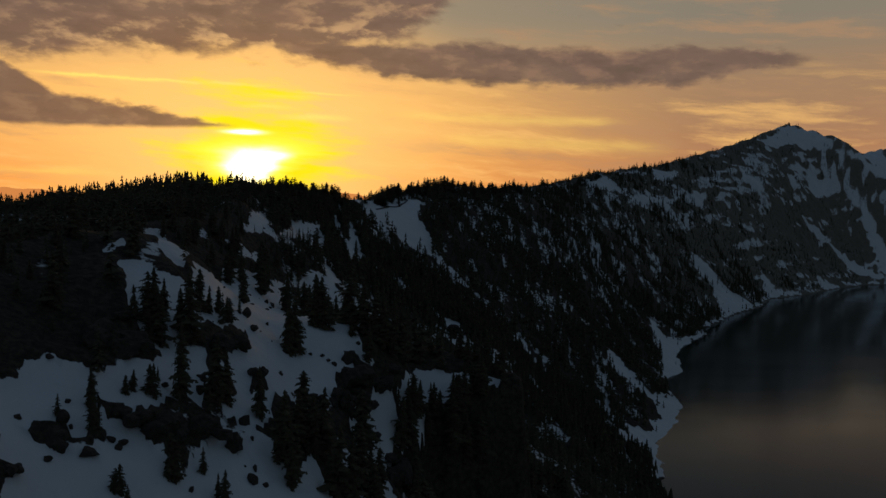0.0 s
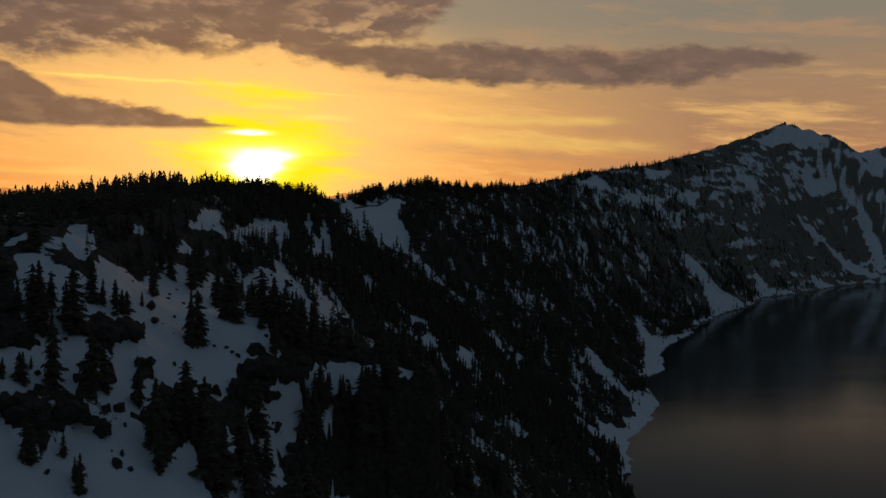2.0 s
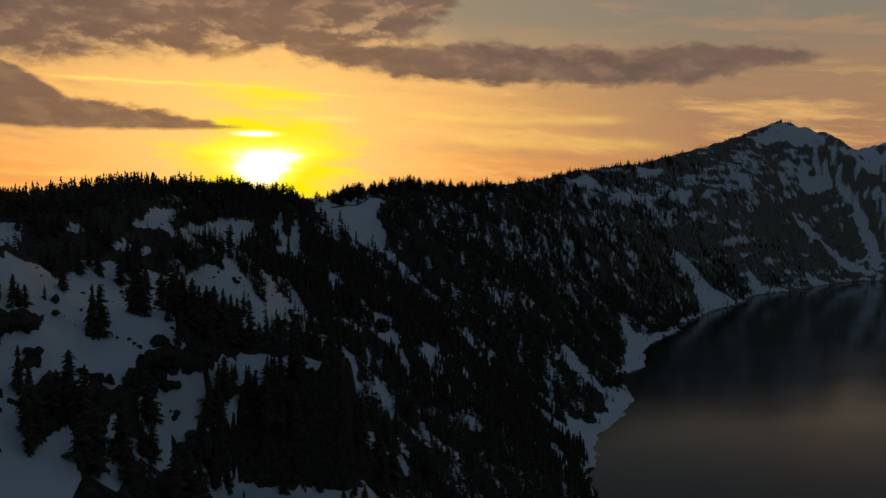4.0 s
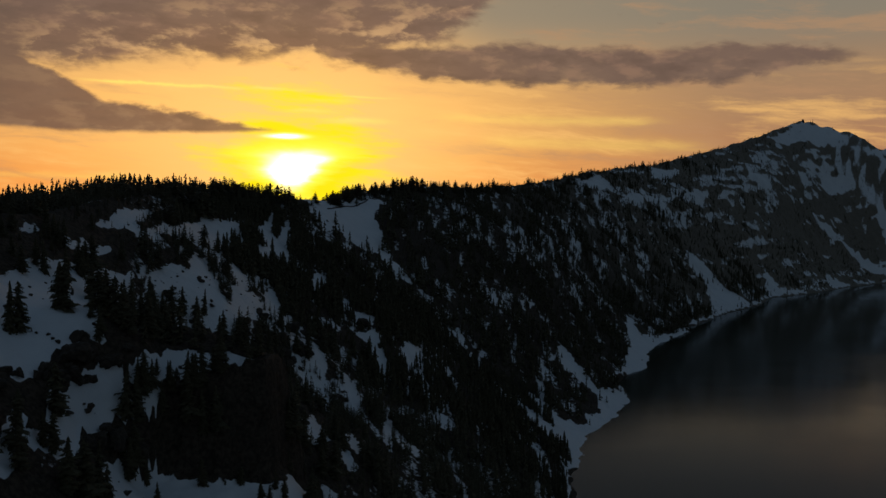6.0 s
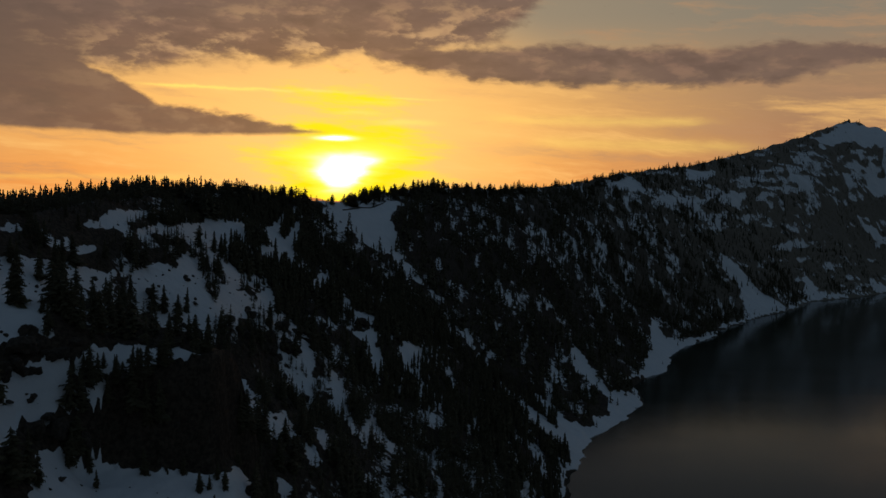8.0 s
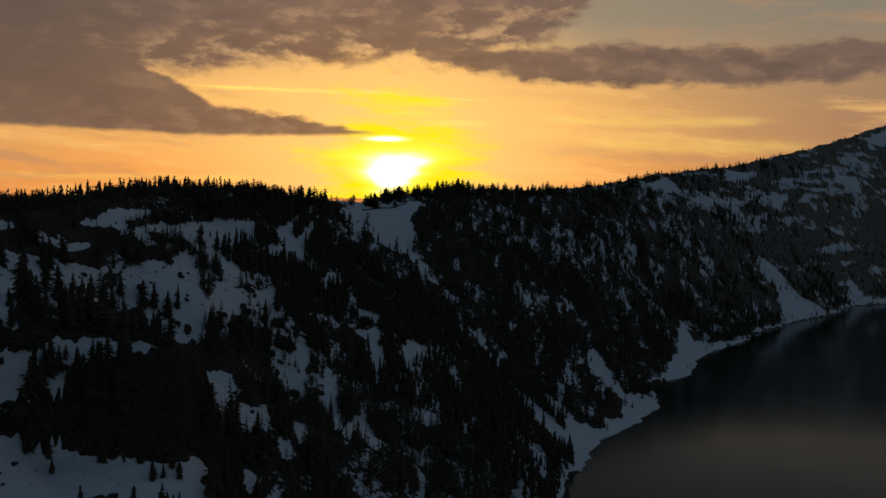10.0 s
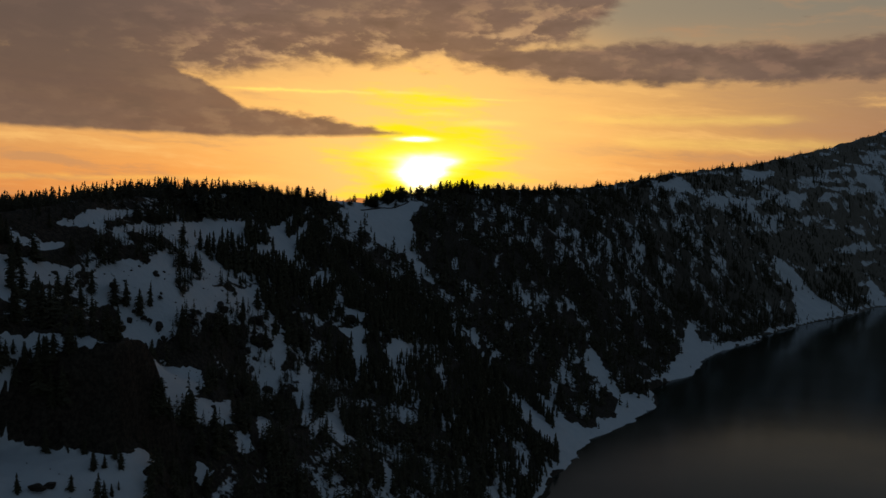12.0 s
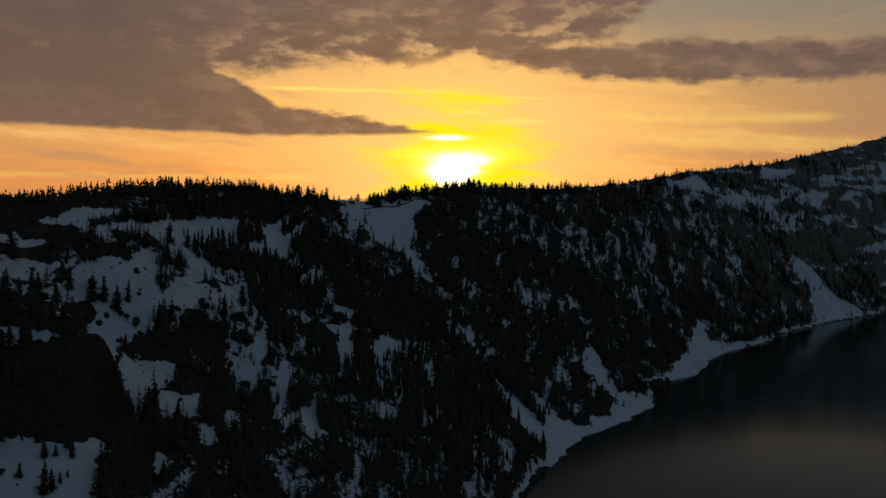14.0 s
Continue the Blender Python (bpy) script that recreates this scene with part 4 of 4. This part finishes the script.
# rocks that break the snow on the near slope: x, y, half width and half height
BOULDERS = []
BOULDERS += [(-159, 193, 5.6, 3.5), (-153, 197, 6.4, 4.2), (-147, 204, 6.5, 4.8), (-142, 207, 4.1, 3.6), (-162, 193, 3.1, 2.5), (-153, 237, 5.0, 3.6), (-149, 245, 5.1, 3.7), (-148, 249, 2.4, 2.1), (-133, 226, 4.7, 4.4), (-128, 240, 5.8, 4.1), (-122, 265, 5.1, 6.4), (-118, 265, 4.5, 5.4), (-117, 273, 2.8, 3.7), (-121, 285, 2.7, 3.9), (-111, 271, 1.5, 1.1), (-112, 271, 0.9, 0.6), (-104, 275, 6.1, 4.8), (-98, 283, 5.5, 5.5), (-136, 201, 1.6, 1.6), (-136, 205, 0.9, 1.0), (-133, 202, 0.9, 0.6), (-153, 278, 1.7, 2.3), (-149, 269, 1.5, 1.1), (-132, 248, 1.7, 1.4)]
BOULDERS += [(-129, 253, 2.1, 1.4), (-160, 188, 1.4, 0.8), (-162, 187, 1.2, 0.8), (-143, 238, 2.5, 1.3), (-141, 240, 2.0, 1.5), (-141, 217, 1.7, 2.0), (-152, 218, 1.2, 1.2), (-171, 214, 7.4, 5.6), (-167, 218, 5.6, 5.0), (-175, 212, 6.2, 4.6), (-173, 225, 4.9, 2.4), (-127, 280, 0.8, 1.1), (-148, 287, 0.7, 0.6), (-133, 280, 0.8, 0.6), (-127, 255, 3.5, 3.5), (-112, 286, 4.7, 2.9), (-106, 295, 4.0, 2.4), (-151, 196, 4.2, 2.8), (-167, 355, 0.7, 0.6), (-146, 188, 1.0, 0.6), (-138, 253, 0.7, 0.6), (-118, 279, 8.6, 7.7), (-118, 270, 7.1, 5.5), (-114, 276, 5.4, 4.0)]
BOULDERS += [(-110, 288, 6.9, 4.6), (-106, 262, 5.6, 5.6), (-104, 277, 7.7, 6.3), (-113, 262, 1.9, 0.6), (-111, 273, 1.8, 1.3), (-125, 280, 0.9, 1.1), (-96, 298, 1.6, 1.4), (-93, 260, 1.9, 1.3), (-88, 301, 3.5, 3.3), (-107, 277, 5.6, 2.3), (-129, 281, 0.9, 0.7), (-159, 363, 1.7, 1.2), (-136, 457, 2.4, 2.0), (-132, 466, 3.2, 2.4), (-150, 475, 1.2, 0.8), (-144, 504, 4.7, 3.0), (-139, 475, 2.0, 0.8), (-123, 470, 4.8, 6.0), (-129, 468, 2.4, 2.4), (-132, 488, 3.7, 1.2), (-115, 546, 7.5, 6.6), (-116, 503, 7.5, 4.1), (-114, 493, 5.7, 3.7), (-107, 512, 10.0, 7.5)]
BOULDERS += [(-98, 537, 16.4, 10.8), (-90, 557, 15.1, 11.1), (-66, 427, 5.4, 6.4), (-64, 272, 7.0, 2.4), (-70, 306, 1.4, 2.3), (-77, 300, 0.9, 1.2), (-124, 453, 3.9, 3.9), (-165, 424, 2.3, 1.5), (-61, 417, 3.2, 1.8), (-137, 464, 1.6, 1.2), (-118, 467, 3.6, 4.7), (-138, 441, 2.7, 3.1), (-136, 449, 2.3, 2.3), (-139, 373, 10.4, 5.5), (-130, 384, 10.5, 5.6), (-131, 515, 5.1, 6.0), (-150, 462, 4.0, 5.6), (-73, 530, 6.8, 4.3), (-64, 456, 5.3, 6.8), (-103, 658, 7.1, 4.6), (-48, 718, 14.0, 7.5), (-63, 711, 10.7, 6.4), (-118, 643, 6.0, 4.0), (-170, 162, 3.0, 2.1)]
BOULDERS += [(-169, 177, 4.0, 3.0), (-173, 177, 1.5, 1.7), (-177, 179, 1.0, 0.6), (-164, 180, 2.7, 1.1), (-160, 186, 1.0, 0.8), (-170, 183, 1.3, 1.5), (-172, 190, 0.7, 0.6), (-169, 184, 0.7, 0.6), (-173, 181, 0.9, 0.6), (-101, 572, 10.0, 6.4), (-96, 604, 7.6, 5.7), (-86, 563, 10.7, 6.2), (-88, 607, 5.7, 4.3), (-94, 537, 12.1, 6.9)]
rock_rng = np.random.default_rng(31)
rock_meshes = [boulder_mesh(rock_rng, "boulder") for _ in range(10)]
outcrop_meshes = [boulder_mesh(rock_rng, "outcrop", 9) for _ in range(8)]
scatter = np.stack([rock_rng.uniform(-200, -45, 1100), rock_rng.uniform(170, 600, 1100)], 1)
edge = open_snow(scatter[:, 0], scatter[:, 1])
scatter = scatter[edge > 0.3][:170]
BOULDERS += [(x, y, w, w * rock_rng.uniform(0.5, 0.9)) for (x, y), w in zip(scatter, 0.35 + 1.1 * rock_rng.random(len(scatter)) ** 2.5)]
for k, (x, y, w, h) in enumerate(BOULDERS):
    big = w > 2.8
    rock = new("rock_outcrop" if big else "boulder", outcrop_meshes[k % len(outcrop_meshes)] if big else rock_meshes[k % len(rock_meshes)])
    rock.matrix_world = pose(x, y, float(ground_height(np.array([x]), np.array([y]))[0]) + (0.25 if not big else 0.0) * h, rock_rng.uniform(-15, 15), rock_rng.uniform(-15, 15),
                             rock_rng.uniform(0, 360)) @ Matrix.Diagonal((min(w, 8), min(w, 8) * 0.8, min(h, 7, 1.15 * w), 1))
    tagged(rock, "broad dark volcanic outcrop standing out of the snow" if big else "dark angular boulder half sunk in snow", "rock", "rocks on the near slope")


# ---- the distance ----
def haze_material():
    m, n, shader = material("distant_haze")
    # orange emission paints the sunset-lit haze onto the hills
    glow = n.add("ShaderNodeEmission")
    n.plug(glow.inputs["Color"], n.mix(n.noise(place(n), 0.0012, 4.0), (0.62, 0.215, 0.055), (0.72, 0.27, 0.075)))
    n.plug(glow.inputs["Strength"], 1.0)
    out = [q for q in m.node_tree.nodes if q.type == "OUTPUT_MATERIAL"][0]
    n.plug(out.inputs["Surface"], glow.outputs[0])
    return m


def distant_hills():
    """A low line of hazy hills on the horizon, far behind the rim."""
    az = np.radians(np.linspace(-60, 20, 400))
    d = np.degrees(az)
    el = 0.22 + 0.16 * fbm(d * 10, d * 0, 40, 4, 101) + 0.42 * np.exp(-((d + 5.6) / 1.3) ** 2) + 0.1 * fbm(d * 10, d * 0, 6, 3, 103) + 0.22 * np.exp(-((d + 13.5) / 1.6) ** 2) + 0.2 * np.exp(-((d + 27) / 2.5) ** 2)
    x, y = 4650 * np.sin(az), 4650 * np.cos(az)
    top = 247 + 4650 * np.tan(np.radians(el))
    verts = np.concatenate([np.stack([x, y, top], 1), np.stack([x * 0.97, y * 0.97, top * 0 - 60], 1)])
    n = len(az)
    k = np.arange(n - 1)
    tris = np.concatenate([np.stack([k, k + 1, k + n], 1), np.stack([k + 1, k + n + 1, k + n], 1)])[:, ::-1]
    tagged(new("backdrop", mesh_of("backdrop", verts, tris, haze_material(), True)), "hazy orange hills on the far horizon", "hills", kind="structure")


distant_hills()


# ---- small built things ----
def part(name, bm, mat, parent, label=""):
    me = bpy.data.meshes.new(name)
    bm.to_mesh(me)
    bm.free()
    me.materials.append(mat)
    ob = new(name, me)
    ob.parent = parent
    return tagged(ob, label) if label else ob


def tapered_box(low, high, z0, z1):
    """A box whose foot and head differ in size: half widths at the foot and at the head."""
    bm = bmesh.new()
    rings = []
    for (a, b), z in ((low, z0), (high, z1)):
        rings.append([bm.verts.new(p) for p in ((-a, -b, z), (a, -b, z), (a, b, z), (-a, b, z))])
    for k in range(4):
        bm.faces.new((rings[0][k], rings[0][(k + 1) % 4], rings[1][(k + 1) % 4], rings[1][k]))
    bm.faces.new(rings[1])
    bm.faces.new(rings[0][::-1])
    return bm


def lookout():
    """The small stone and timber lookout on the peak."""
    x, y = CREST[18, 0], CREST[18, 1]
    root = new("lookout_tower")
    root.matrix_world = pose(x, y, float(ground_height(np.array([x]), np.array([y]))[0]) - 3.0, 0, 0, 25) @ Matrix.Scale(0.65, 4)
    part("base", tapered_box((6.5, 6.5), (4.6, 4.6), -12, 4.5), STONE, root, "rough stone base")
    part("cabin", tapered_box((3.4, 3.4), (3.4, 3.4), 4.5, 7.4), BARK, root, "brown timber cabin")
    part("roof", tapered_box((4.4, 4.4), (0.4, 0.4), 7.4, 9.4), BARK, root)
    tagged(root, "small stone and timber lookout on the snowy summit", "building")


def road_wall():
    """A low stone wall along the edge of the rim road, crossing the snow bowl."""
    line = np.array([(-145, 1040), (-136, 1066), (-126, 1100), (-115, 1134), (-110, 1155), (-106, 1169)], float)
    at = np.concatenate([np.linspace(line[k], line[k + 1], 8, endpoint=False) for k in range(len(line) - 1)])
    z = ground_height(at[:, 0], at[:, 1])
    bm = bmesh.new()
    last = None
    for (x, y), h in zip(at, z):
        ring = [bm.verts.new((x + dx, y, h + dz)) for dx, dz in ((0.45, -0.6), (0.4, 1.3), (-0.4, 1.35), (-0.45, -0.6))]
        if last:
            for k in range(4):
                bm.faces.new((last[k], last[(k + 1) % 4], ring[(k + 1) % 4], ring[k]))
        last = ring
    me = bpy.data.meshes.new("roadside_wall")
    bm.to_mesh(me)
    bm.free()
    me.materials.append(STONE)
    tagged(new("roadside_wall", me), "low dark stone wall beside the snowed-in rim road", "wall")


lookout()
road_wall()
